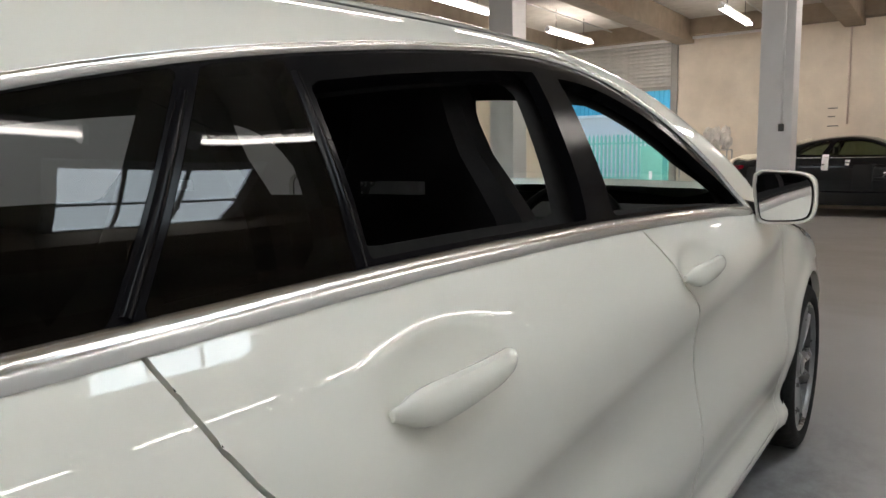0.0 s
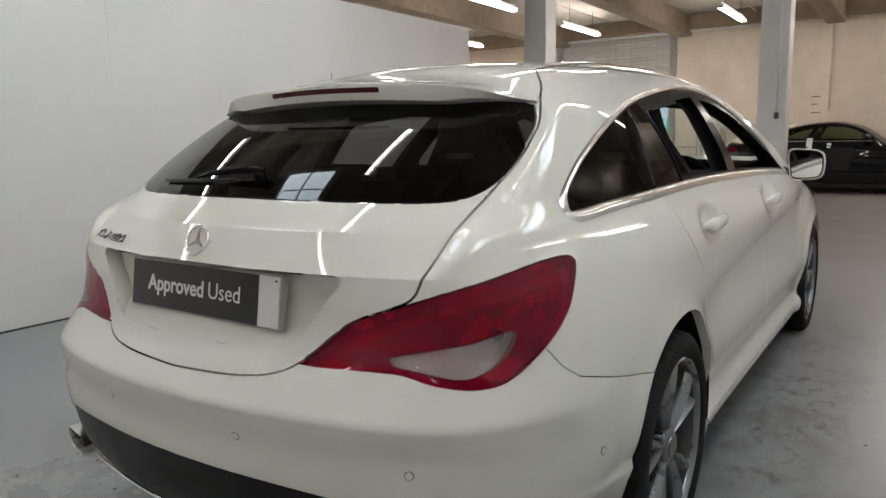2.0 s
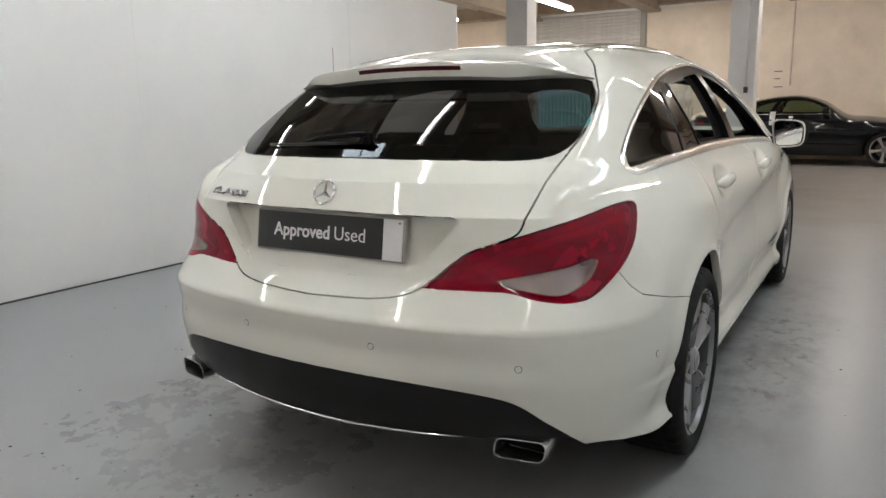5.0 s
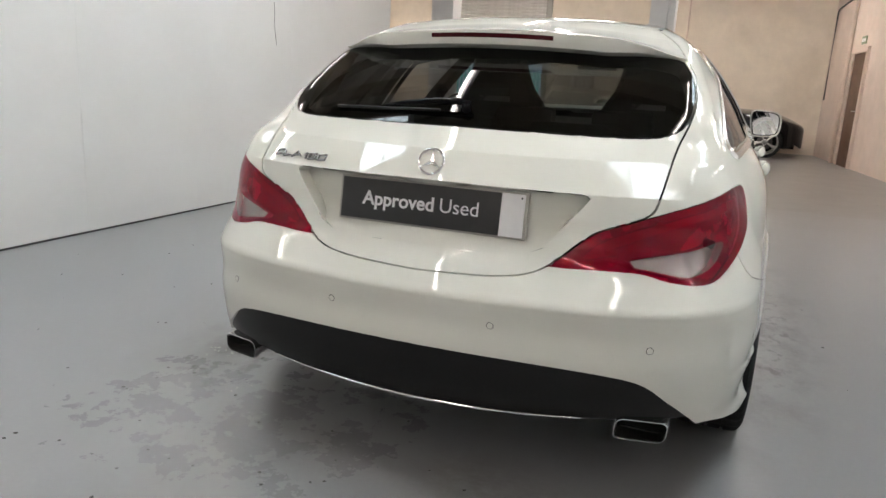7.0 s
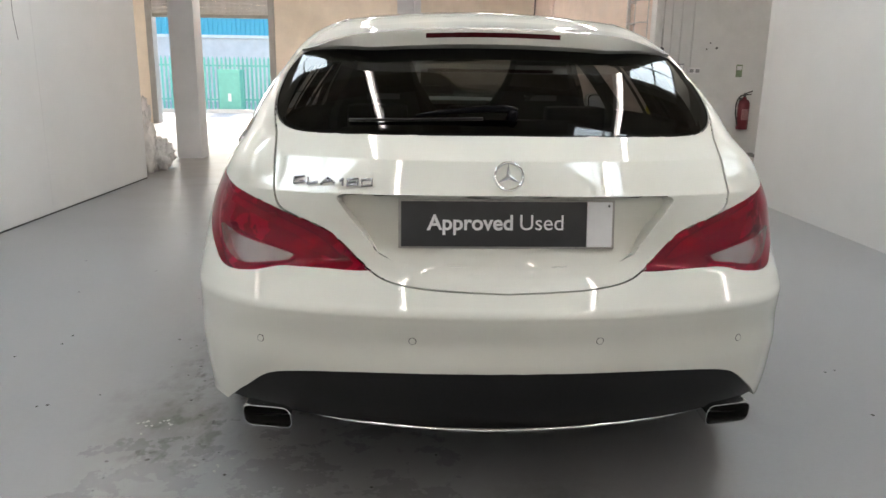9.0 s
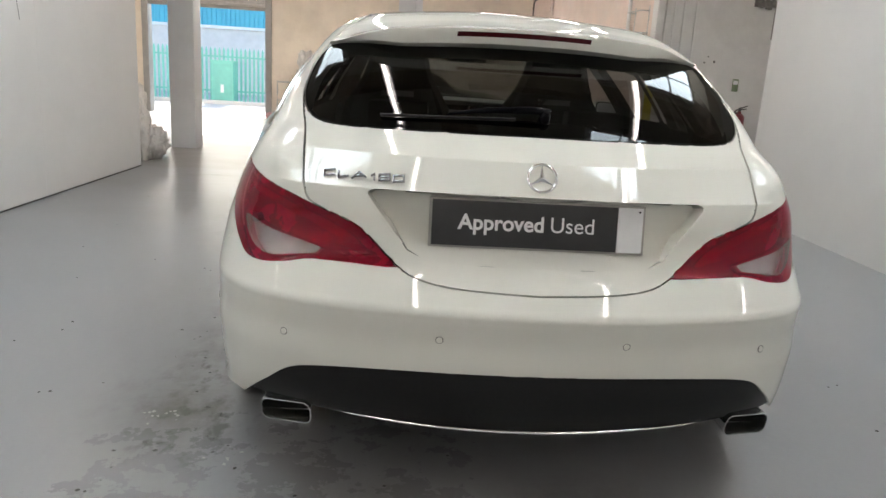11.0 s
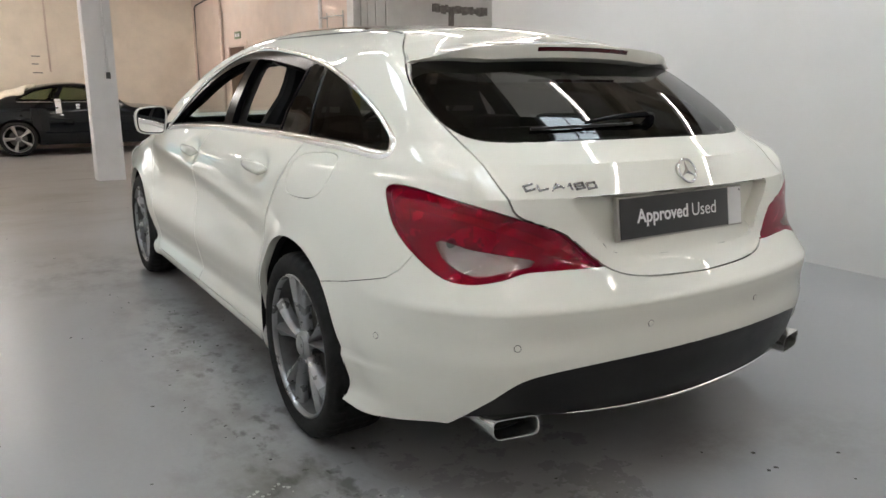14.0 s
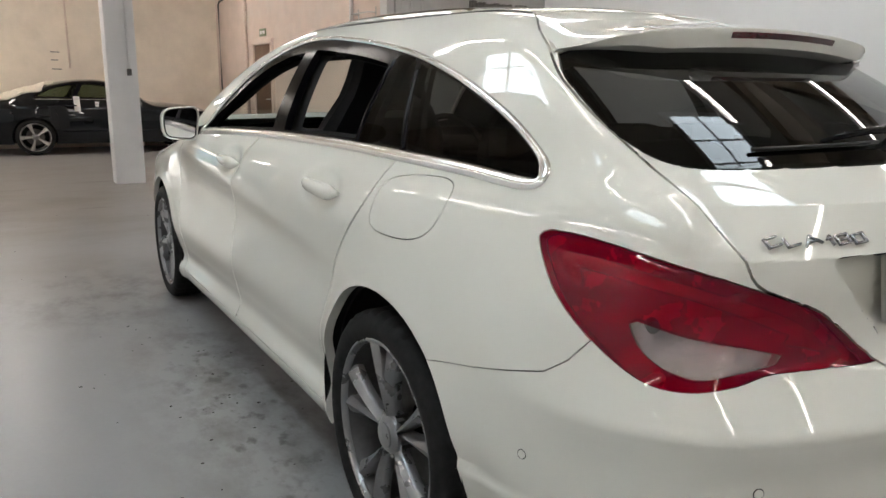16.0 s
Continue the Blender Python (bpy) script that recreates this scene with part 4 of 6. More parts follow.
def make_wheel(owner, name="wheel", spokes=5, twin=0.275, metal=ALLOY):
    bm = bmesh.new()
    lathe_into(bm, [(0.247, 0.098), (0.2465, 0.1015), (0.2435, 0.1035), (0.240, 0.1035), (0.2355, 0.098), (0.2335, 0.088), (0.237, 0.080)], 64)
    bmesh.ops.recalc_face_normals(bm, faces=bm.faces)
    wheel = part(name, bm, metal, owner, "grey twin-spoke alloy wheel")
    bm = bmesh.new()
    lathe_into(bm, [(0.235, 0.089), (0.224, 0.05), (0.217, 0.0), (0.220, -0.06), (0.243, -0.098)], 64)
    part("rim_barrel", bm, BARREL, wheel, "dark grey inside of the rim")
    bm = bmesh.new()
    lathe_into(bm, TREAD, 120, lambda j, k: 0.009 if 5 <= j <= 20 and k % 3 == 0 and j not in (8, 9, 12, 13, 16, 17) else 0.0)
    part("tyre", bm, RUBBER, wheel, "black low-profile tyre")
    for k in range(spokes):
        for side in (-1, 1):
            if twin == 0 and side < 0:
                continue
            bm = bmesh.new()
            rings = []
            for t in np.linspace(0, 1, 9):
                r = 0.030 + 0.204 * t
                a = math.pi / 2 + k * math.tau / spokes + side * twin * (0.36 + 0.50 * t ** 0.9)
                w = (0.017 + 0.013 * t + 0.022 * t**2.5) * (1.6 if twin == 0 else 1.0)
                x = 0.078 + 0.014 * math.sin(t * 1.9)
                e, f = Vector((0, math.cos(a), math.sin(a))), Vector((0, -math.sin(a), math.cos(a)))
                rings.append([bm.verts.new(e * r + f * u * w + Vector((x + v, 0, 0))) for u, v in (((-0.5, -0.036), (-0.5, -0.014), (-0.40, -0.008), (-0.16 * side, 0.002), (0.36, -0.010), (0.5, -0.018), (0.5, -0.036)) if side > 0 else ((-0.5, -0.036), (-0.5, -0.018), (-0.36, -0.010), (0.16, 0.002), (0.40, -0.008), (0.5, -0.014), (0.5, -0.036)))])
            for a2, b2 in zip(rings, rings[1:]):
                for q in range(7):
                    bm.faces.new((a2[q], a2[(q + 1) % 7], b2[(q + 1) % 7], b2[q]))
            bm.faces.new(rings[0][::-1]), bm.faces.new(rings[-1])
            bmesh.ops.recalc_face_normals(bm, faces=bm.faces)
            part("spoke", bm, metal, wheel)
    bm = bmesh.new()
    lathe_into(bm, [(0.052, 0.04), (0.050, 0.080), (0.042, 0.088), (0.034, 0.090), (0.033, 0.094), (0.020, 0.098), (0.0005, 0.099)], 28)
    bmesh.ops.recalc_face_normals(bm, faces=bm.faces)
    part("hub_cap", bm, ALLOY, wheel, "round silver hub cap")
    for k in range(5):
        a = math.pi / 2 + (k + 0.5) * math.tau / 5
        bm = bmesh.new()
        cyl_into(bm, (0.03, 0.056 * math.cos(a), 0.056 * math.sin(a)), (0.076, 0.056 * math.cos(a), 0.056 * math.sin(a)), 0.010, n=6)
        part("wheel_bolt", bm, CHROME, wheel)
    bm = bmesh.new()
    lathe_into(bm, [(0.06, 0.0), (0.148, 0.0), (0.148, -0.022), (0.06, -0.022)], 40)
    bmesh.ops.recalc_face_normals(bm, faces=bm.faces)
    part("brake_disc", bm, IRON, wheel, "dull grey brake disc")
    # added black disc: gives the gaps between spokes their shade
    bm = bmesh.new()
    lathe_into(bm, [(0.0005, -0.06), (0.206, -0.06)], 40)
    part("wheel_back", bm, LINING, wheel, "black disc put in for the shade behind the spokes")
    return wheel


for s in (-1, 1):
    for y, turn in ((0.034, 7), (2.712, 40)):
        w = make_wheel(car)
        w.matrix_local = Matrix.Translation((0.778 * s, y, 0.3105)) @ (Matrix.Identity(4) if s > 0 else Matrix.Rotation(math.pi, 4, "Z")) @ Matrix.Rotation(radians(turn), 4, "X") @ Matrix.Scale(0.9795, 4)
        bm = bmesh.new()
        n = 28
        rings = []
        for x, r in ((0.868, 0.368), (0.80, 0.376), (0.50, 0.376), (0.50, 0.02)):
            rings.append([bm.verts.new((x * s, y + (0.018 if y < 1 else 0.003) + r * math.cos(a), max(0.17, 0.315 + r * math.sin(a)))) for a in np.linspace(-0.25, math.pi + 0.25, n)])
        for a, b in zip(rings, rings[1:]):
            for k in range(n - 1):
                bm.faces.new((a[k], a[k + 1], b[k + 1], b[k]))
        part("wheel_arch_liner", bm, LINING, car, "black arch liner")

bm = bmesh.new()
box_into(bm, (-0.49, -0.42, 0.20), (0.49, 3.4, 0.25))
box_into(bm, (-0.80, 0.42, 0.185), (0.80, 2.28, 0.235))
box_into(bm, (-0.56, -0.70, 0.315), (0.56, -0.38, 0.36))
part("underbody", bm, LINING, car, "dark underbody")

# ---- rear spoiler with the high brake lamp ----
bm = bmesh.new()
rings = []
for u in np.linspace(-1, 1, 49):
    x = 0.573 * u
    fade = float(step(0.58, 1.0, abs(u)))                     # both ends run out into the gate's corners
    edge = Vector((x, -0.356 + 0.30 * x * x + 0.052 * fade ** 2, 1.282 - 0.095 * x * x - 0.026 * fade ** 2))
    thick = 0.004 + 0.037 * (1 - fade)
    lift = 0.0022 * (1 - fade)
    pts = []
    for reach, y, over in ((0.470, -0.02, -0.006), (0.521, -0.08, 0.0006 + 0.4 * lift), (0.549, -0.14, 0.0006 + lift)):
        z = float(onto_skin(np.array([[reach * u, y, 0.9]]), np.array([[reach * u, y, 1.6]]), skin)[0, 2])
        pts.append((reach * u, y, z + over))
    m = Vector(pts[-1]).lerp(edge, 0.55) + Vector((0, 0, 0.005 * (1 - fade)))
    pts += [tuple(m), (edge.x, edge.y + 0.010, edge.z + 0.0012), tuple(edge), (edge.x, edge.y - 0.001, edge.z - 0.15 * thick), (edge.x, edge.y + 0.010, edge.z - thick), (edge.x, edge.y + 0.018, edge.z - thick - 0.003), (edge.x * 0.985, edge.y + 0.08, edge.z - thick - 0.012), (edge.x * 0.96, edge.y + 0.15, edge.z - thick - 0.04)]
    rings.append([bm.verts.new(q) for q in pts])
for a, b in zip(rings, rings[1:]):
    for k in range(len(a)):
        bm.faces.new((a[k], a[(k + 1) % len(a)], b[(k + 1) % len(a)], b[k]))
bm.faces.new(rings[0]), bm.faces.new(rings[-1][::-1])
bmesh.ops.recalc_face_normals(bm, faces=bm.faces)
spoiler = part("roof_spoiler", bm, PAINT, gate, "off-white roof spoiler lip")
bm = bmesh.new()
rings = []
for x in np.linspace(-0.196, 0.196, 17):
    y, z = -0.356 + 0.30 * x * x, 1.282 - 0.095 * x * x
    rings.append([bm.verts.new((x, y + dy - 0.0035, z + dz)) for dy, dz in ((0.004, -0.0105), (0.0015, -0.009), (0.010, -0.0275), (0.0125, -0.0285), (0.02, -0.02))])
for a, b in zip(rings, rings[1:]):
    for k in range(5):
        bm.faces.new((a[k], a[(k + 1) % 5], b[(k + 1) % 5], b[k]))
bm.faces.new(rings[0]), bm.faces.new(rings[-1][::-1])
bmesh.ops.recalc_face_normals(bm, faces=bm.faces)
part("high_brake_lamp", bm, surface("dark_red_lamp", (0.075, 0.006, 0.010), 0.2, coat=0.3, grain=(150, 0.2)), gate, "dark red high brake lamp")

# ---- rear wiper ----
def on_glass(x, z, off):
    q = onto_skin(np.array([[x, 0.3, z]]), np.array([[x, -1.2, z]]), skin)
    return Vector((q + skin_normal(q, skin) * off)[0])


bm = bmesh.new()
tube_into(bm, [on_glass(0.026, 1.040, 0.0), on_glass(0.028, 1.042, 0.018), on_glass(0.029, 1.043, 0.028)], [0.016, 0.014, 0.009], 16)
tube_into(bm, [on_glass(0.040, 1.047, 0.022), on_glass(0.0, 1.048, 0.026), on_glass(-0.08, 1.046, 0.024), on_glass(-0.16, 1.042, 0.019), on_glass(-0.225, 1.037, 0.012)], [0.008, 0.010, 0.008, 0.0065, 0.004], 12)
wiper = part("rear_wiper", bm, BLACK_TRIM, car, "black rear wiper arm")
bm = bmesh.new()
tube_into(bm, [on_glass(x, 1.0275 + 0.010 * (x + 0.4) / 0.4, 0.007) for x in np.linspace(-0.40, -0.05, 10)], 0.0042, 8)
part("wiper_blade", bm, BLACK_PLASTIC, wiper)

# ---- plate, badge and lettering on the tailgate ----
def text_mesh(words, width, thick, bold=0.0):
    curve = bpy.data.curves.new("words", "FONT")
    curve.body, curve.size, curve.offset, curve.extrude = words, 0.05, bold, thick
    ob = new("words", curve)
    bpy.context.view_layer.update()
    me = bpy.data.meshes.new_from_object(ob.evaluated_get(bpy.context.evaluated_depsgraph_get()))
    bpy.data.objects.remove(ob)
    bpy.data.curves.remove(curve)
    x = [v.co.x for v in me.vertices]
    k = width / (max(x) - min(x))
    me.transform(Matrix.Diagonal((k, k, 1, 1)) @ Matrix.Translation((-min(x), 0, 0)))
    return me


plate_pose = Matrix.Translation((0, -0.7765, 0.796)) @ Matrix.Rotation(radians(90 - 8), 4, "X")
bm = bmesh.new()
box_into(bm, (-0.268, -0.061, -0.016), (0.268, 0.061, 0.0), 0.004)
holder = part("plate_holder", bm, PLATE_HOLDER, gate, "silver plate holder")
holder.matrix_local = plate_pose
bm = bmesh.new()
box_into(bm, (-0.261, -0.0555, 0.0), (0.197, 0.0555, 0.0035), 0.0012)
plate = part("dealer_plate", bm, PLATE_BLACK, holder, "black plate with white lettering")
bm = bmesh.new()
box_into(bm, (0.1985, -0.0555, 0.0), (0.261, 0.0555, 0.0035), 0.0012)
part("plate_block", bm, PLATE_WHITE, holder, "white end block of the plate")
bm = bmesh.new()
cyl_into(bm, (0.252, 0.046, 0.003), (0.252, 0.046, 0.0042), 0.0028, n=12)
part("plate_dot", bm, PLATE_BLACK, holder)
for words, x0, width, bold in (("Approved", -0.198, 0.212, 0.0011), ("Used", 0.032, 0.107, 0.0)):
    me = text_mesh(words, width, 0.0003, bold)
    me.materials.append(PLATE_WHITE)
    ob = new("lettering", me)
    ob.parent = holder
    ob.matrix_local = Matrix.Translation((x0, -0.014, 0.0038))
    tagged(ob, "white lettering on the plate")

badge_pose = Matrix.Translation((0.0, -0.773, 0.912)) @ Matrix.Rotation(radians(90 - 24), 4, "X")
bm = bmesh.new()
cyl_into(bm, (0, 0, -0.03), (0, 0, 0.003), 0.030, 0.033, n=32)
foot = part("badge_base", bm, PAINT, gate, "painted base behind the badge")
foot.matrix_local = badge_pose
bm = bmesh.new()
ring = [Vector((0.0345 * math.cos(a), 0.0345 * math.sin(a), 0.005)) for a in np.linspace(0, math.tau, 49)]
tube_into(bm, ring, 0.0038, 10)
badge = part("badge", bm, BRIGHT, gate, "round bright chrome badge")
badge.matrix_local = badge_pose
for k in range(3):
    a = math.pi / 2 + k * math.tau / 3
    e, f = Vector((math.cos(a), math.sin(a), 0)), Vector((-math.sin(a), math.cos(a), 0))
    bm = bmesh.new()
    z = Vector((0, 0, 1))
    vs = [bm.verts.new(q) for q in (f * 0.0065 + z * 0.003, f * -0.0065 + z * 0.003, e * 0.034 + z * 0.004, z * 0.0085, e * 0.033 + z * 0.0055)]
    for q in ((0, 2, 4, 3), (1, 3, 4, 2), (0, 3, 1)):
        bm.faces.new([vs[i] for i in q])
    bmesh.ops.recalc_face_normals(bm, faces=bm.faces)
    part("badge_arm", bm, BRIGHT, badge)

MARKS = (((1, 1, 0, 1), (0, 1, 0, 0), (0, 0, 1, 0)), ((0, 1, 0, 0), (0, 0, 1, 0)), ((0, 0, 0.5, 1), (0.5, 1, 1, 0), (0.2, 0.33, 0.8, 0.33)), ((0.1, 0.72, 0.8, 1), (0.8, 1, 0.8, 0)), ((0, 0, 0, 1), (1, 0, 1, 1), (0, 1, 1, 1), (0, 0.5, 1, 0.5), (0, 0, 1, 0)), ((0, 0, 0, 1), (1, 0, 1, 1), (0, 1, 1, 1), (0, 0, 1, 0)))
for strokes, x0, wide in zip(MARKS, (-0.528, -0.493, -0.459, -0.412, -0.392, -0.357), (0.025, 0.024, 0.034, 0.010, 0.025, 0.025)):
    bm = bmesh.new()
    for u0, v0, u1, v1 in strokes:
        a, b = Vector((u0 * wide, v0 * 0.017)), Vector((u1 * wide, v1 * 0.017))
        d = (b - a).normalized() * 0.0019
        n = Vector((-d.y, d.x))
        ends = [a - d + n, a - d - n, b + d - n, b + d + n]
        low = [bm.verts.new((q.x, q.y, 0.0)) for q in ends]
        top = [bm.verts.new((q.x, q.y, 0.005)) for q in ends]
        for k in range(4):
            bm.faces.new((low[k], low[(k + 1) % 4], top[(k + 1) % 4], top[k]))
        bm.faces.new(top)
    q = onto_skin(np.array([[x0 + 0.011, 0.3, 0.889]]), np.array([[x0 + 0.011, -1.2, 0.889]]), skin)
    nn = Vector(skin_normal(q, skin)[0])
    turn = nn.to_track_quat("Z", "Y").to_matrix().to_4x4()
    right = Vector((1, 0, 0)) - nn * nn.x
    right.normalize()
    up = nn.cross(right)
    m = Matrix((right, up, nn)).transposed().to_4x4()
    ob = part("model_mark", bm, DARK_CHROME, gate, "raised chrome mark")
    ob.matrix_local = Matrix.Translation(Vector(q[0]) - right * 0.011 - up * 0.008 + nn * 0.002) @ m

# ---- exhaust tips, bright strip and parking sensors on the bumper ----
def rounded_box(w, h, r, n=5):
    out = []
    for cx, cz, a0 in ((w - r, h - r, 0), (r - w, h - r, 90), (r - w, r - h, 180), (w - r, r - h, 270)):
        out += [(cx + r * math.cos(radians(a0 + 90 * k / n)), cz + r * math.sin(radians(a0 + 90 * k / n))) for k in range(n + 1)]
    return out


for s in (-1, 1):
    bm = bmesh.new()
    rings = []
    for y, grow in ((-0.60, -0.012), (-0.68, -0.006), (-0.780, 0.0), (-0.786, -0.001), (-0.786, -0.0035), (-0.780, -0.0055), (-0.69, -0.006)):
        rings.append([bm.verts.new((s * (0.606 + x + 0.12 * z), y + 0.22 * x, 0.288 + z)) for x, z in rounded_box(0.066 + grow, 0.030 + grow, 0.022 + grow)])
    for a, b in zip(rings, rings[1:]):
        for k in range(len(a)):
            bm.faces.new((a[k], a[(k + 1) % len(a)], b[(k + 1) % len(a)], b[k]))
    bmesh.ops.recalc_face_normals(bm, faces=bm.faces)
    tip = part("exhaust_tip", bm, CHROME, bumper, "rounded chrome exhaust tip")
    bm = bmesh.new()
    bm.faces.new([bm.verts.new((s * (0.606 + x + 0.12 * z), -0.725, 0.288 + z)) for x, z in rounded_box(0.062, 0.022, 0.012)])
    part("exhaust_inside", bm, LINING, tip, "sooty black inside")

bm = bmesh.new()
line = []
for x in np.linspace(-0.46, 0.46, 33):
    z = 0.284 + 0.09 * x * x
    line.append((x, float(TAIL(np.array([z]))[0] + BEND(np.array([abs(x)]))[0]) - 0.003, z))
tube_into(bm, line, [0.0015 + 0.0042 * (1 - abs(k - 16) / 16) ** 0.4 for k in range(33)], 8)
part("bumper_strip", bm, BRIGHT, bumper, "thin chrome strip under the bumper")

for x, y, z in ((-0.232, -1.2, 0.530), (0.222, -1.2, 0.530), (-0.612, -1.2, 0.505), (0.606, -1.2, 0.505), (-1.2, -0.475, 0.492), (1.2, -0.44, 0.480)):
    a = np.array([[x if y < -1 else 0.0, -0.2 if y < -1 else y, z]])
    q = onto_skin(a, np.array([[x, y, z]]), skin)
    nn = Vector(skin_normal(q, skin)[0])
    turn = nn.to_track_quat("Z", "Y").to_matrix().to_4x4()
    bm = bmesh.new()
    cyl_into(bm, (0, 0, -0.004), (0, 0, 0.0012), 0.0080, n=24)
    sensor = part("parking_sensor", bm, PAINT, bumper, "round flush parking sensor")
    sensor.matrix_local = Matrix.Translation(q[0]) @ turn
    bm = bmesh.new()
    tube_into(bm, [Vector((0.0088 * math.cos(a2), 0.0088 * math.sin(a2), 0.0)) for a2 in np.linspace(0, math.tau, 33)], 0.0009, 6)
    part("sensor_ring", bm, BLACK_PLASTIC, sensor)

# ---- door mirrors ----
for s in (-1, 1):
    outline = rounded([(0.838, 1.055), (0.905, 1.064), (0.972, 1.056), (0.997, 1.025), (0.996, 0.955), (0.975, 0.926), (0.905, 0.917), (0.858, 0.920), (0.846, 0.95)], n=3)
    cx, cz = 0.915, 0.988
    bm = bmesh.new()
    rings = []
    for y, k in ((1.925, 0.90), (1.913, 0.925), (1.908, 0.96), (1.910, 0.99), (1.918, 1.0), (1.96, 0.985), (2.00, 0.92), (2.03, 0.78), (2.05, 0.55), (2.058, 0.2)):
        rings.append([bm.verts.new((s * (cx + (x - cx) * k), y + 0.25 * (0.915 - x) * 0.6, cz + (z - cz) * k)) for x, z in outline])
    for a, b in zip(rings, rings[1:]):
        for k in range(len(a)):
            bm.faces.new((a[k], a[(k + 1) % len(a)], b[(k + 1) % len(a)], b[k]))
    bm.faces.new(rings[-1])
    bmesh.ops.recalc_face_normals(bm, faces=bm.faces)
    mirror = part("door_mirror", bm, PAINT, car, "off-white door mirror housing")
    bm = bmesh.new()
    bm.faces.new([bm.verts.new((s * (cx + (x - cx) * 0.915), 1.924 + 0.25 * (0.915 - x) * 0.6, cz + (z - cz) * 0.915)) for x, z in outline])
    part("mirror_surround", bm, BLACK_PLASTIC, mirror)
    bm = bmesh.new()
    bm.faces.new([bm.verts.new((s * (cx + (x - cx) * 0.84), 1.9175 + 0.06 * (0.915 - x), cz + (z - cz) * 0.84)) for x, z in outline])
    part("mirror_glass", bm, MIRROR, mirror, "silver mirror glass")
    bm = bmesh.new()
    tube_into(bm, [(s * 0.80, 1.95, 0.955), (s * 0.84, 1.95, 0.950), (s * 0.88, 1.955, 0.95)], [0.03, 0.024, 0.02], 10)
    part("mirror_foot", bm, BLACK_PLASTIC, mirror)


# ---- the cabin ----
def padded(bm, lo, hi, bevel):
    box_into(bm, lo, hi, 0)
    bm.edges.ensure_lookup_table()
    bmesh.ops.bevel(bm, geom=[e for v in bm.verts[-8:] for e in v.link_edges], offset=bevel, segments=3, affect="EDGES", profile=0.6)


def seat(x, y, wide, head=True):
    bm = bmesh.new()
    box_into(bm, (-wide, 0.0, 0.28), (wide, 0.52, 0.46), 0.05)
    ob = part("seat", bm, SEAT_CLOTH, car, "black seat cushion")
    ob.matrix_local = pose(x, y, 0)
    bm = bmesh.new()
    rings = []
    for t in np.linspace(0, 1, 16):
        z = 0.40 + (0.90 if head else 0.60) * t
        w = wide * (0.98 - (0.44 if head else 0.1) * float(step(0.60, 0.88, t))) * (1 - 0.35 * float(step(0.9, 1.0, t)))
        yy = 0.03 - 0.16 * t
        d = 0.075 - 0.03 * t
        rings.append([bm.verts.new((w * u, yy + d * v, z)) for u, v in ((-1, -0.3), (-0.85, -0.9), (0, -1), (0.85, -0.9), (1, -0.3), (1, 0.7), (0.82, 1), (0.6, 0.55), (0, 0.5), (-0.6, 0.55), (-0.82, 1), (-1, 0.7))])
    for a, b in zip(rings, rings[1:]):
        for k in range(12):
            bm.faces.new((a[k], a[(k + 1) % 12], b[(k + 1) % 12], b[k]))
    bm.faces.new(rings[-1])
    bmesh.ops.recalc_face_normals(bm, faces=bm.faces)
    part("backrest", bm, SEAT_CLOTH, ob, "black padded backrest")
    if head:
        block("headrest_slot", (-0.075, -0.185, 1.045), (0.075, -0.165, 1.07), ALLOY, ob, label="grey slot trim in the headrest")
    return ob


seat(0.37, 1.10, 0.27)
seat(-0.37, 1.10, 0.27)
bench = seat(0.0, 0.26, 0.62, False)
for x in (-0.36, 0.0, 0.36):
    bm = bmesh.new()
    box_into(bm, (x - 0.11, -0.15, 0.95), (x + 0.11, -0.06, 1.05), 0.03)
    part("headrest", bm, SEAT_CLOTH, bench)
bm = bmesh.new()
prism_into(bm, [(1.80, 0.60), (1.78, 0.82), (1.86, 0.92), (2.05, 0.955), (2.25, 0.94), (2.25, 0.55)], -0.74, 0.74, axis=0)
part("dashboard", bm, LINING, car, "black dashboard")
bm = bmesh.new()
hub = Matrix.Translation((0.37, 1.70, 0.86)) @ Matrix.Rotation(radians(65), 4, "X")
tube_into(bm, [hub @ Vector((0.18 * math.cos(a), 0.18 * math.sin(a), 0)) for a in np.linspace(0, math.tau, 33)], 0.015, 8)
cyl_into(bm, hub @ Vector((0, 0, -0.15)), hub @ Vector((0, 0, 0.01)), 0.055, n=16)
for a in (0, math.pi, -math.pi / 2):
    cyl_into(bm, hub @ Vector((0, 0, 0)), hub @ Vector((0.18 * math.cos(a), 0.18 * math.sin(a), 0)), 0.016, n=8)
part("steering_wheel", bm, LINING, car, "black steering wheel")
bm = bmesh.new()
box_into(bm, (-0.11, 1.62, 1.235), (0.11, 1.65, 1.295), 0.012)
cyl_into(bm, (0, 1.64, 1.28), (0, 1.68, 1.36), 0.01, n=8)
part("inside_mirror", bm, LINING, car, "black inside mirror")
bm = bmesh.new()
box_into(bm, (-0.62, -0.55, 0.80), (0.62, 0.10, 0.82), 0.005)
part("load_cover", bm, LINING, car, "black load cover")

# round bulbs behind the clear lenses
for s in (-1, 1):
    bm = bmesh.new()
    cyl_into(bm, (s * 0.700, -0.622, 0.757), (s * 0.712, -0.636, 0.757), 0.012, 0.011, n=20)
    part("lamp_bulb", bm, ALLOY_DARK, car, "small round bulb in the tail lamp")


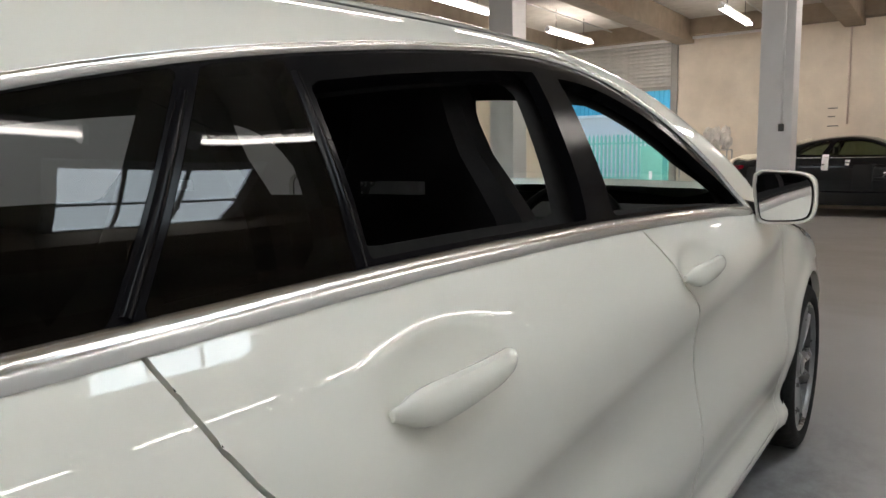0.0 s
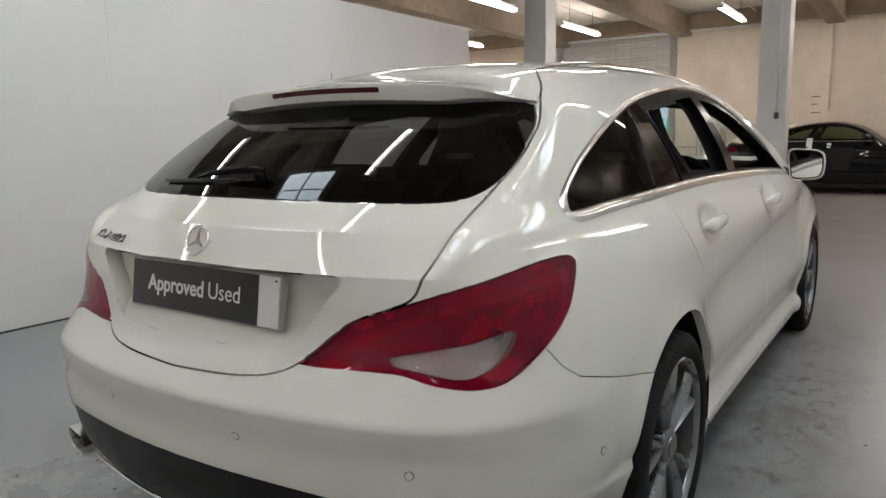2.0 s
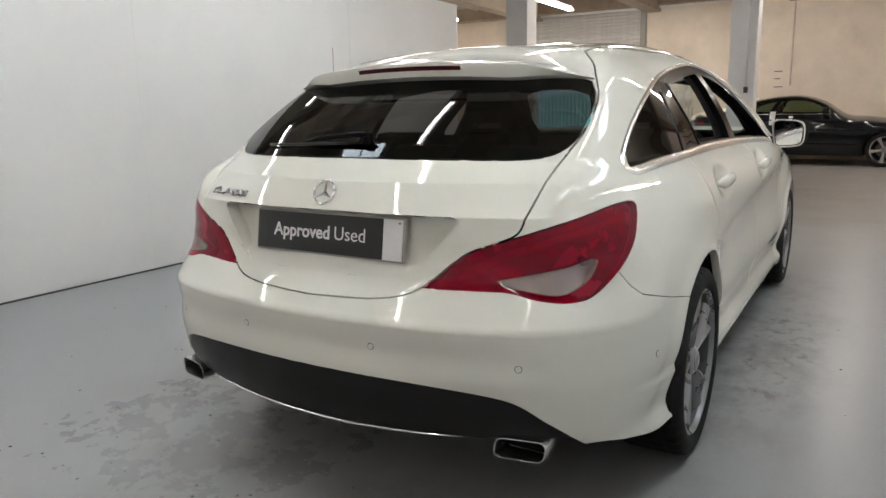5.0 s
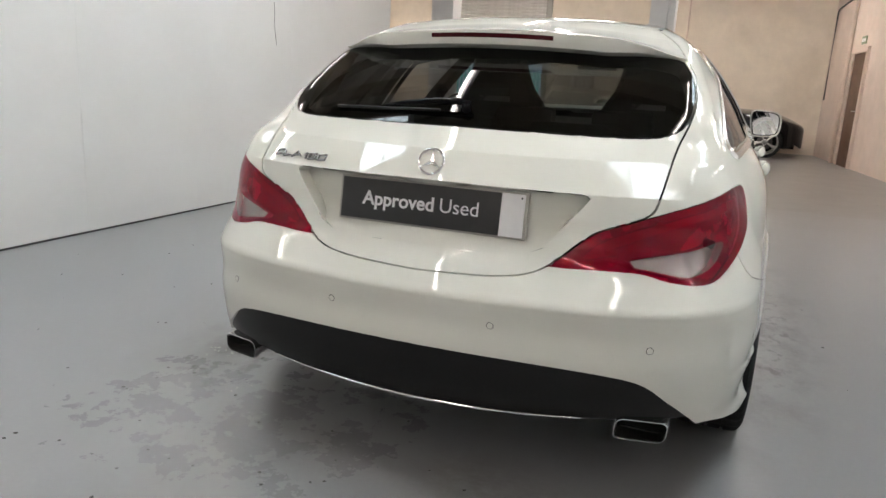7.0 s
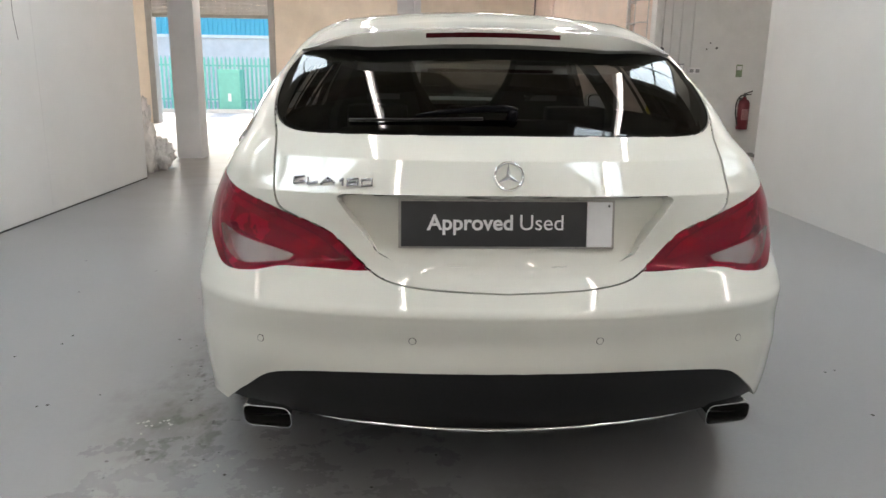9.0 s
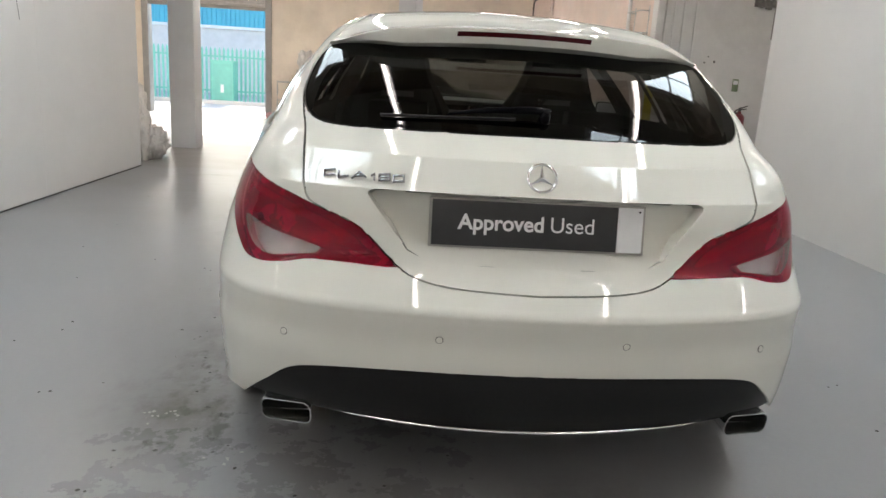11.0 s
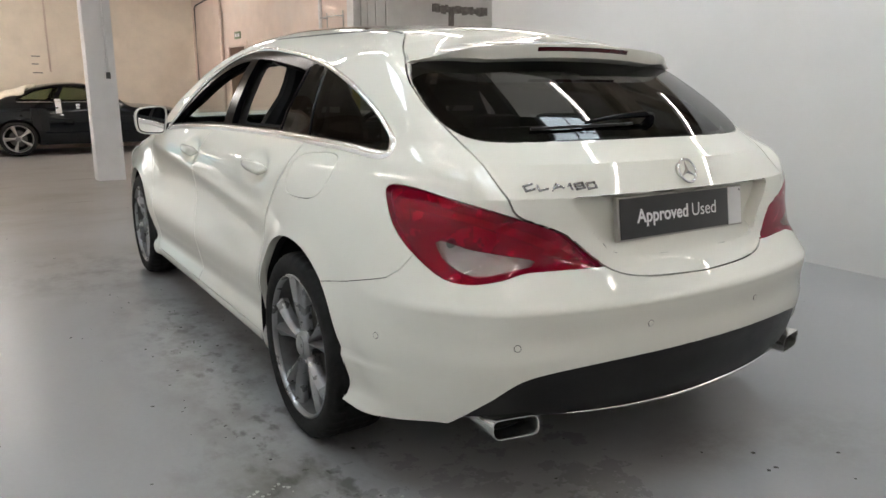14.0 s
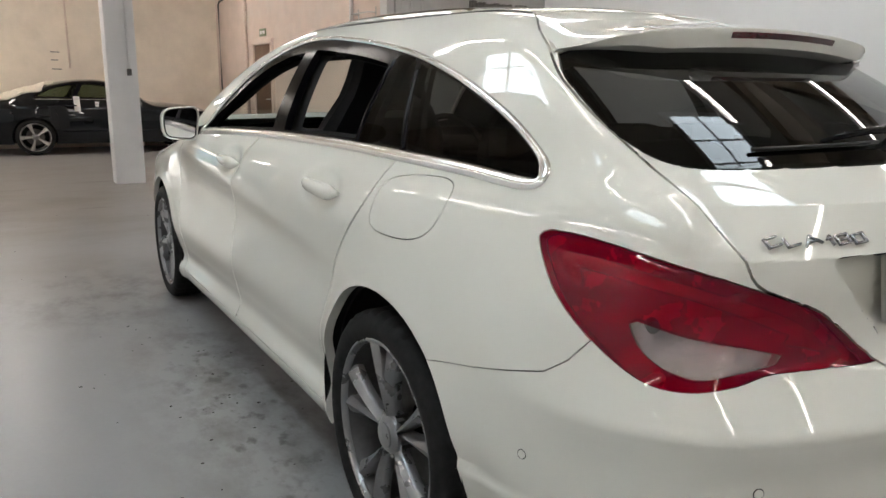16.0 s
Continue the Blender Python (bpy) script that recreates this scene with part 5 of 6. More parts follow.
# ---- the dark saloon at the back wall, and a white one out in the yard ----
DARK_PAINT = surface("black_car_paint", (0.006, 0.007, 0.009), 0.5, coat=1.0, coat_ior=1.42, grain=(300, 0.1))
GREEN_GLASS = lens("green_window_glass", (0.42, 0.48, 0.36))
CLOTH = surface("cream_dust_sheet", (0.86, 0.79, 0.67), 0.9, grain=(14, 0.10), bump=(30, 0.006))
D_WIDE = spline([-1.05, -0.8, -0.4, 0.0, 0.6, 1.9, 2.6, 3.1, 3.4], [0.74, 0.82, 0.865, 0.88, 0.872, 0.872, 0.88, 0.83, 0.70])
D_LEAN = spline([0.15, 0.24, 0.34, 0.55, 0.75, 0.90, 0.98, 1.05, 1.15, 1.25, 1.34, 1.5], [-0.08, -0.03, -0.01, 0.0, -0.006, -0.03, -0.08, -0.14, -0.22, -0.29, -0.37, -0.6])
D_TOP = spline([-1.1, -0.95, -0.8, -0.45, 0.0, 0.4, 0.8, 1.25, 1.6, 1.95, 2.4, 3.0, 3.35], [0.80, 0.93, 0.985, 1.03, 1.17, 1.285, 1.345, 1.335, 1.215, 0.985, 0.925, 0.82, 0.66])


def dark_form(p, thick=0.0):
    x, y, z = np.abs(p[:, 0]), p[:, 1], p[:, 2]
    f = smax((x - D_WIDE(y) - D_LEAN(z)) * 0.95, (-1.02 + 0.10 * np.abs(z - 0.6) ** 1.5 * 3 + 0.35 * (x / 0.85) ** 3 - y) * 0.9, 0.06)
    f = smax(f, (z - D_TOP(y) + 0.13 * x * x) * 0.9, 0.06)
    f = smax(f, y - 3.38 + 0.45 * (x / 0.85) ** 3, 0.1)
    return smax(f, 0.19 - z, 0.03) + thick


D_SIDE = rounded([(0.02, 1.015), (0.12, 1.09), (0.38, 1.215), (0.80, 1.285), (1.22, 1.275), (1.50, 1.19), (1.74, 1.02), (1.70, 0.985), (1.0, 0.99), (0.3, 1.0)], n=3)
d_window = lambda p: np.where(np.abs(p[:, 0]) > 0.3, polygon_distance(D_SIDE, p[:, 1], p[:, 2]), 1.0)


def saloon(name, label, paint, place, size, full=True):
    ob = thing(name, label, "car")
    sh = Shell(dark_form, step_size=size, fine_to=3.0, spine=(-0.1, 2.7, 0.66), reach=(-1.15, 3.5, 0.95, 1.45))
    sh.cut("gone", circle(0.0, 0.318, 0.352))
    sh.cut("gone", circle(2.64, 0.318, 0.352))
    sh.cut("frame", d_window)
    for lo, hi in ((-1, 0.62), (0.70, 3)):
        sh.cut("pane", lambda p: np.maximum.reduce([d_window(p) + 0.022, lo - p[:, 1] + 0.55 * (p[:, 2] - 1.0), p[:, 1] - hi - 0.55 * (p[:, 2] - 1.0)]), ("frame",))
    sh.cut("screen", lambda p: np.where(p[:, 2] > 0.99, np.maximum.reduce([1.36 - p[:, 1], p[:, 1] - 1.93, np.abs(p[:, 0]) - (0.46 + 0.3 * (p[:, 1] - 1.36))]), 1.0))
    sh.cut("back_window", lambda p: np.where(p[:, 2] > 0.99, np.maximum.reduce([-0.38 - p[:, 1], p[:, 1] - 0.24, np.abs(p[:, 0]) - (0.60 - 0.14 * (p[:, 1] + 0.38))]), 1.0))
    if full:
        sh.cut("lamp", lambda p: np.where(p[:, 1] < -0.55, polygon_distance(rounded([(0.90, 0.80), (0.62, 0.74), (0.42, 0.76), (0.40, 0.83), (0.60, 0.865), (0.90, 0.875)], n=3), np.abs(p[:, 0]) + 0.25 * (p[:, 1] + 0.9), p[:, 2]), 1.0))
        for door in ([(0.32, 1.0), (0.40, 0.55), (0.42, 0.24), (1.72, 0.24), (1.80, 0.6), (1.74, 0.99)],):
            sh.cut("door", sides(door))
    sh.panel("body", paint, ob, "body_shell")
    for s in (-1, 1):
        sh.panel("frame", BLACK_TRIM, ob, "window_frame", side=s, gap=0.0005)
    sh.panel("screen", GREEN_GLASS, ob, "windscreen", gap=0.0005, depth=0.003)
    sh.panel("back_window", GREEN_GLASS, ob, "rear_window", gap=0.0005, depth=0.003)
    for s in (-1, 1):
        sh.panel("pane", GREEN_GLASS, ob, "side_window", "greenish side window", side=s, gap=0.0005, depth=0.003)
        if full:
            sh.panel("door", paint, ob, "door", side=s)
            sh.panel("lamp", RED_LENS, ob, "tail_lamp", "red tail lamp", side=s, gap=0.001)
            part("window_strip", ribbon(dark_form, np.array([(0.8 * s, y, 0.984) for y in np.linspace(0.05, 1.72, 24)]), 0.014, 0.004, False, (s, 0, 0.1)), BRIGHT, ob, "chrome window strip")
            part("side_strip", ribbon(dark_form, np.array([(0.8 * s, y, 0.42) for y in np.linspace(0.45, 2.2, 24)]), 0.02, 0.005, False, (s, 0, 0.0)), BLACK_TRIM, ob)
            bm = bmesh.new()
            tube_into(bm, [(0.80 * s, 1.60, 1.0), (0.88 * s, 1.60, 1.02)], 0.02, 8)
            box_into(bm, (min(0.86 * s, 1.0 * s), 1.58, 0.985), (max(0.86 * s, 1.0 * s), 1.70, 1.10), 0.03)
            part("door_mirror", bm, paint, ob)
            bm = bmesh.new()
            box_into(bm, (min(0.862 * s, 0.886 * s), 0.52, 0.86), (max(0.862 * s, 0.886 * s), 0.70, 0.885), 0.008)
            part("door_handle", bm, paint, ob)
        for y in (0.0, 2.64):
            w = make_wheel(ob, twin=0, metal=STEEL if full else ALLOY)
            w.matrix_local = Matrix.Translation((0.775 * s, y, 0.3185)) @ (Matrix.Identity(4) if s > 0 else Matrix.Rotation(math.pi, 4, "Z")) @ Matrix.Rotation(radians(20 + 30 * y), 4, "X")
    bm = bmesh.new()
    box_into(bm, (-0.56, -0.85, 0.2), (0.56, 3.2, 0.62))
    box_into(bm, (-0.80, 0.40, 0.2), (0.80, 2.24, 0.60))
    part("cabin_floor", bm, LINING, ob, "dark cabin and underbody")
    for x in (-0.36, 0.36):
        bm = bmesh.new()
        box_into(bm, (x - 0.22, 0.70, 0.6), (x + 0.22, 0.85, 1.02), 0.05)
        box_into(bm, (x - 0.11, 0.68, 1.04), (x + 0.11, 0.77, 1.17), 0.03)
        part("seat", bm, SEAT_CLOTH, ob, "dark seat")
    if full:
        bm = bmesh.new()
        box_into(bm, (-0.62, -1.035, 0.30), (0.62, -0.98, 0.36), 0.012)
        part("bumper_strip", bm, BRIGHT, ob, "chrome bumper strip")
        for y, z, w, h in ((0.655, 0.905, 0.10, 0.26), (1.0, 0.925, 0.07, 0.035), (1.0, 0.875, 0.06, 0.04)):
            bm = bmesh.new()
            rows = []
            for t in np.linspace(0, 1, 6):
                zz = z + h / 2 - h * t
                q = onto_skin(np.array([[0.2, y, zz], [0.2, y + w, zz]]), np.array([[1.2, y, zz], [1.2, y + w, zz]]), dark_form)
                rows.append([bm.verts.new((a[0] + 0.004, a[1], a[2])) for a in q])
            for a, b in zip(rows, rows[1:]):
                bm.faces.new((a[0], a[1], b[1], b[0]))
            part("paper_sheet", bm, PLATE_WHITE, ob, "white paper taped to the door")
    ob.matrix_world = place
    return ob, sh


dark_place = Matrix.Translation((-1.13, 14.02, 0)) @ Matrix.Rotation(radians(-90), 4, "Z")
dark_car, dark_shell = saloon("saloon_car", "dark blue-black saloon with silver wheels along the back wall", DARK_PAINT, dark_place, 0.04)

# cream sheet over the boot and back window
dark_shell.cut("sheet", lambda p: np.where(p[:, 2] > 0.8, np.maximum.reduce([p[:, 1] - 0.30 - 0.12 * np.sin(p[:, 0] * 7), -0.82 - p[:, 1] + 0.05 * np.sin(p[:, 0] * 9), np.abs(p[:, 0]) - 0.74 - 0.04 * np.sin(p[:, 1] * 11) + 0.9 * np.maximum(p[:, 1] + 0.2, 0) * 0.3]), 1.0), ("body", "back_window"))


def draped(co, nor):
    lift = np.array([0.034 + 0.040 * noise.noise(Vector(q) * 5) + 0.022 * noise.noise(Vector(q) * 15) for q in co])
    return co + nor * lift[:, None], nor


sheet = dark_shell.panel("sheet", CLOTH, None, "dust_sheet", "crumpled cream dust sheet over the saloon's boot", gap=0.0, depth=0.03, move=draped)
sheet.matrix_world = dark_place
tagged(sheet, category="sheet")

saloon("parked_car", "white saloon parked in the sunny yard outside", PAINT, Matrix.Translation((-11.3, 18.8, -0.03)) @ Matrix.Rotation(radians(-80), 4, "Z"), 0.07, False)


# ---- the yard outside the door ----
fence = thing("palisade_fence", "green steel palisade fence across the yard", "fence", pose(0, 22, -0.03))
bm = bmesh.new()
prism_into(bm, [(-0.035, 0.05), (-0.035, 1.68), (0.0, 1.78), (0.035, 1.68), (0.035, 0.05)], -0.01, 0.01, axis=1)
pale = part("pale", bm, FENCE_GREEN, fence)
pale.matrix_local = Matrix.Translation((-13, 0, 0))
for k in range(1, 116):
    ob = new("pale", pale.data)
    ob.parent = fence
    ob.matrix_local = Matrix.Translation((-13 + 0.14 * k, 0, 0))
for z in (0.35, 1.45):
    block("fence_rail", (-13.1, 0.012, z), (3.2, 0.05, z + 0.05), FENCE_GREEN, fence)
for x in np.arange(-13, 3.3, 2.7):
    block("fence_post", (x, 0.05, 0.0), (x + 0.06, 0.12, 1.75), FENCE_GREEN, fence)
cabinet = thing("green_cabinet", "green metal cabinet in front of the fence", "cabinet", pose(-6.1, 21.3, -0.03))
block("cabinet_body", (-0.34, -0.25, 0.0), (0.34, 0.25, 1.30), FENCE_GREEN, cabinet, bevel=0.01)
block("cabinet_door", (-0.30, -0.262, 0.08), (0.30, -0.25, 1.24), FENCE_GREEN, cabinet, bevel=0.004)
block("cabinet_roof", (-0.38, -0.29, 1.30), (0.38, 0.29, 1.35), FENCE_GREEN, cabinet, bevel=0.01)
block("cabinet_notice", (-0.06, -0.266, 0.35), (0.04, -0.262, 0.6), PLATE_WHITE, cabinet)
block("kerb", (-14, 20.6, -0.03), (4, 20.75, 0.09), YARD, label="low concrete kerb before the fence", kind="structure", bevel=0.01)
shed = thing("works_building", "pale rendered works building with blue cladding above", "building", pose(0, 30, -0.03))
block("wall", (-40, 0, 0), (24, 6, 2.75), PALE_BRICK, shed)
bm = bmesh.new()
out = []
for k in range(320):
    x = -40 + k * 0.2
    out += [(x, -0.05), (x + 0.08, -0.05), (x + 0.10, -0.0), (x + 0.18, 0.0)]
out += [(24, 5.9), (-40, 5.9)]
prism_into(bm, out, 2.78, 3.75, axis=2)
part("cladding", bm, BLUE_CLAD, shed, "blue corrugated cladding", flat=True)
block("roof", (-40.2, -0.2, 3.75), (24.2, 6.2, 3.9), JAMB, shed)
block("gutter", (-40, -0.16, 2.74), (24, 0.0, 2.86), COLUMN, shed)


# ---- roller door ----
door = thing("door_1", "grey steel roller door, half rolled up", "", kind="structure")
SLAT_LOW = 2.47
bm = bmesh.new()
prism_into(bm, [(BACK + 0.03, 0.0), (BACK + 0.022, 0.012), (BACK + 0.012, 0.036), (BACK + 0.022, 0.062), (BACK + 0.03, 0.074), (BACK + 0.045, 0.074), (BACK + 0.045, 0.0)], DOOR_L - 0.02, DOOR_R + 0.02, axis=0)
slat = part("slat", bm, SHUTTER, door)
slat.matrix_local = Matrix.Translation((0, 0, SLAT_LOW + 0.05))
for k in range(1, 12):
    ob = new("slat", slat.data)
    ob.parent = door
    ob.matrix_local = Matrix.Translation((0, 0, SLAT_LOW + 0.05 + 0.0755 * k))
block("bottom_bar", (DOOR_L - 0.02, BACK + 0.005, SLAT_LOW - 0.03), (DOOR_R + 0.02, BACK + 0.06, SLAT_LOW + 0.048), JAMB, door, bevel=0.006, label="dark steel bottom bar")
for x0, x1 in ((DOOR_L - 0.14, DOOR_L), (DOOR_R, DOOR_R + 0.14)):
    block("guide_rail", (x0, BACK - 0.05, 0), (x1, BACK + 0.24, DOOR_H + 0.06), JAMB, door, bevel=0.006, label="grey steel guide rail")
bm = bmesh.new()
cyl_into(bm, (DOOR_L - 0.1, BACK - 0.02, 3.58), (DOOR_R + 0.1, BACK - 0.02, 3.58), 0.13, n=20)
part("roll_housing", bm, DARK_METAL, door, "dark roll of the door under the ceiling")

# ---- pipes and marks on the back wall ----
bm = bmesh.new()
tube_into(bm, [(-6.2, BACK - 0.10, 3.45), (-1.2, BACK - 0.10, 3.46)], 0.045)
tagged(part("wall_pipe", bm, COLUMN, label="white pipe along the top of the wall"), kind="structure")
bm = bmesh.new()
tube_into(bm, [(-0.335, BACK - 0.03, 1.58), (-0.335, BACK - 0.03, 3.44)], 0.016)
tagged(part("wall_pipe", bm, PINK_WALL, label="thin painted pipe down the wall"), kind="structure")
for z, x0, x1 in ((1.885, -0.66, -0.50), (1.73, -0.66, -0.54), (1.555, -0.66, -0.48)):
    block("wall_bracket", (x0, BACK - 0.02, z - 0.008), (x1, BACK + 0.002, z + 0.008), DARK_METAL, label="thin dark bracket left on the wall", kind="structure")
block("trim", (-0.2, BACK - 0.012, 0.0), (0.02, BACK + 0.002, 3.46), CREAM_WALL, label="flat pilaster on the back wall", kind="structure")

# ---- side wall: door, exit sign, pipes, wire shelf ----
BROWN = surface("brown_door_stain", (0.12, 0.065, 0.04), 0.5, grain=(7, 0.25))
SIGN_GREEN = surface("faded_exit_sign", (0.20, 0.26, 0.16), 0.5, grain=(20, 0.2))
turn_side = math.degrees(math.atan2(0.1015, 1.0))
exit_door = thing("door_2", "dark brown wooden door in a pale frame", "", pose(side_x(12.62), 12.62, 0, 0, 0, turn_side), kind="structure")
block("door_leaf", (-0.025, -0.38, 0.0), (0.02, 0.38, 2.05), BROWN, exit_door, bevel=0.004)
for lo, hi in (((-0.05, -0.48, 0), (0.02, -0.39, 2.15)), ((-0.05, 0.39, 0), (0.02, 0.48, 2.15)), ((-0.05, -0.39, 2.06), (0.02, 0.39, 2.15))):
    block("door_frame", lo, hi, PINK_WALL, exit_door, bevel=0.005)
bm = bmesh.new()
tube_into(bm, [(-0.03, -0.31, 1.02), (-0.07, -0.31, 1.02), (-0.07, -0.21, 1.02)], 0.009, 8)
part("door_handle", bm, STEEL, exit_door)
exit_sign = thing("exit_sign", "small faded green exit sign above the door", "sign", pose(side_x(12.6) - 0.012, 12.6, 2.28, 0, 0, turn_side))
block("sign_board", (-0.01, -0.14, -0.07), (0.01, 0.14, 0.07), SIGN_GREEN, exit_sign, bevel=0.003)
for y0, y1 in ((-0.11, -0.02), (0.02, 0.11)):
    block("sign_bar", (-0.013, y0, -0.03), (-0.0095, y1, 0.03), PLATE_WHITE, exit_sign)


def wall_line(points, r, material, label):
    bm = bmesh.new()
    tube_into(bm, points, r)
    return tagged(part("wall_pipe", bm, material, label=label), kind="structure")


on_side = lambda y, z, off=0.03: (side_x(y) - off, y, z)
wall_line([on_side(14.85, 1.2), on_side(14.85, 2.98), on_side(14.78, 3.04), on_side(14.2, 3.10), on_side(13.6, 3.13), on_side(13.5, 3.35)], 0.016, DARK_METAL, "thin dark cable bent along the wall")
wall_line([on_side(13.35, 0.0, 0.05), on_side(13.35, 3.5, 0.05)], 0.035, PINK_WALL, "painted pipe down the side wall")
wall_line([on_side(9.15, 1.7, 0.05), on_side(9.15, 3.4, 0.05)], 0.03, GREY_WHITE, "white pipe down the side wall")
shelf = thing("wire_shelf", "small wire bracket shelf fixed on the wall", "shelf", pose(side_x(8.75), 8.75, 2.0, 0, 0, turn_side))
for z in (-0.32, 0.0, 0.32):
    bm = bmesh.new()
    tube_into(bm, [(-0.0, -0.25, z), (-0.14, -0.25, z), (-0.14, 0.25, z), (0.0, 0.25, z)], 0.009, 8)
    part("wire_tier", bm, STEEL, shelf)
for y in (-0.25, 0.25):
    bm = bmesh.new()
    cyl_into(bm, (-0.012, y, -0.36), (-0.012, y, 0.40), 0.008, n=8)
    part("upright", bm, STEEL, shelf)

# ---- white end wall: sockets, conduits, extinguisher, corner guard ----
YELLOW = surface("yellow_guard_paint", (0.62, 0.52, 0.03), 0.5, grain=(8, 0.15), stain=(6, 0.4, (0.35, 0.28, 0.05), 1.0))
corner = side_x(8.40)
block("corner_guard", (corner - 0.055, 8.125, 0.0), (corner + 0.06, 8.178, 1.53), YELLOW, label="yellow painted corner guard", kind="structure", bevel=0.008)
SOCKET = surface("grey_socket_plastic", (0.30, 0.30, 0.31), 0.4, grain=(20, 0.1))


def socket_box(x, z, w, h, material, label):
    ob = thing("socket_box", label, "socket", pose(x, 8.18, z))
    block("housing", (-w / 2, -0.06, -h / 2), (w / 2, 0.002, h / 2), material, ob, bevel=0.008)
    for k in range(2):
        block("face_plate", (-w / 2 + 0.02 + k * w / 2, -0.068, -h / 2 + 0.02), (-0.012 + k * w / 2, -0.059, h / 2 - 0.02), COLUMN if material is SOCKET else SOCKET, ob, bevel=0.003)
    return ob


socket_box(3.63, 1.33, 0.25, 0.14, SOCKET, "grey double switch box on the white wall")
socket_box(3.91, 1.30, 0.18, 0.09, COLUMN, "white double socket on the white wall")
for x, z0 in ((3.54, 1.40), (3.68, 1.40), (3.86, 1.35)):
    wall_line([(x, 8.16, z0), (x, 8.16, 3.7)], 0.013, GREY_WHITE, "painted conduit on the white wall")
wall_line([(3.12, 8.13, 1.585), (3.40, 8.13, 1.595), (3.41, 8.14, 3.6)], 0.014, STEEL, "grey conduit with a right-angle bend")
bm = bmesh.new()
bmesh.ops.create_uvsphere(bm, u_segments=14, v_segments=8, radius=0.035, matrix=Matrix.Translation((3.40, 8.13, 1.597)))
tagged(part("conduit_box", bm, DARK_METAL, label="round dark conduit box"), kind="structure")

RED_PAINT = surface("extinguisher_red", (0.15, 0.010, 0.020), 0.3, coat=0.5, grain=(30, 0.08))
ext = thing("fire_extinguisher", "red fire extinguisher with a black hose hung on the wall", "extinguisher", pose(4.69, 8.07, 0.46))
bm = bmesh.new()
prof = [(0.0005, 0.0), (0.075, 0.0), (0.082, 0.012), (0.082, 0.36), (0.075, 0.405), (0.05, 0.435), (0.028, 0.445), (0.026, 0.475), (0.0005, 0.475)]
rings = [[bm.verts.new((r * math.cos(a), r * math.sin(a), z)) for a in np.linspace(0, math.tau, 25)[:-1]] for r, z in prof]
for a, b in zip(rings, rings[1:]):
    for k in range(24):
        bm.faces.new((a[k], a[(k + 1) % 24], b[(k + 1) % 24], b[k]))
bmesh.ops.recalc_face_normals(bm, faces=bm.faces)
part("cylinder", bm, RED_PAINT, ext, "red cylinder")
bm = bmesh.new()
rows = [[bm.verts.new((0.0835 * math.sin(a), -0.0835 * math.cos(a), z)) for a in np.linspace(-0.7, 0.7, 9)] for z in (0.14, 0.30)]
for k in range(8):
    bm.faces.new((rows[0][k], rows[0][k + 1], rows[1][k + 1], rows[1][k]))
part("paper_label", bm, surface("faded_label", (0.34, 0.16, 0.17), 0.5, grain=(60, 0.3)), ext, "faded label")
bm = bmesh.new()
cyl_into(bm, (0, 0, 0.47), (0, 0, 0.52), 0.02, n=12)
tube_into(bm, [(-0.02, 0, 0.52), (0.03, 0, 0.53), (0.11, 0, 0.56)], 0.009, 8)
tube_into(bm, [(-0.02, 0, 0.50), (0.10, 0, 0.515)], 0.009, 8)
part("valve_lever", bm, DARK_METAL, ext)
bm = bmesh.new()
tube_into(bm, rounded([(0.0, -0.02, 0.50), (-0.07, -0.03, 0.49), (-0.125, -0.03, 0.40), (-0.13, -0.03, 0.25), (-0.10, -0.03, 0.12), (-0.085, -0.03, 0.06)], False, 4), 0.011, 8)
part("hose", bm, DARK_METAL, ext, "black hose")
block("hook", (-0.03, 0.07, 0.40), (0.03, 0.112, 0.46), DARK_METAL, ext)
notice = thing("wall_notice", "small green and white notice above the extinguisher", "sign", pose(4.61, 8.177, 1.31))
block("notice_board", (-0.045, -0.006, -0.09), (0.045, 0.002, 0.09), SIGN_GREEN, notice)
block("notice_bar", (-0.035, -0.009, 0.01), (0.035, -0.005, 0.07), PLATE_WHITE, notice)
RUBBLE = surface("crumbled_grey_mortar", (0.22, 0.21, 0.20), 0.9, grain=(14, 0.3), bump=(30, 0.01))
bm = bmesh.new()
random.seed(5)
for k in range(26):
    x = 4.72 + k * 0.042
    box_into(bm, (x, 8.165 - random.uniform(0, 0.02), 2.43 + random.uniform(-0.02, 0.02)), (x + 0.05, 8.185, 2.55 + random.uniform(-0.02, 0.02)))
box_into(bm, (5.04, 8.165, 2.0), (5.14, 8.185, 2.45))
tagged(part("exposed_lintel", bm, RUBBLE, label="exposed grey lintel where plaster has come off"), kind="structure")
bm = bmesh.new()
for k in range(30):
    x = 3.40 + k * 0.095
    box_into(bm, (x, 8.10 - random.uniform(0, 0.05), 0.0), (x + 0.10, 8.185, 0.05 + random.uniform(0, 0.06)))
tagged(part("baseboard", bm, RUBBLE, label="rough broken mortar along the wall's foot"), kind="structure")
for x, z, r in ((4.09, 1.61, 0.012), (4.24, 1.63, 0.018), (4.14, 1.70, 0.01)):
    bm = bmesh.new()
    cyl_into(bm, (x, 8.176, z), (x, 8.184, z), r, n=10)
    tagged(part("wall_hole", bm, DARK_METAL, label="small dark plug hole"), kind="structure")

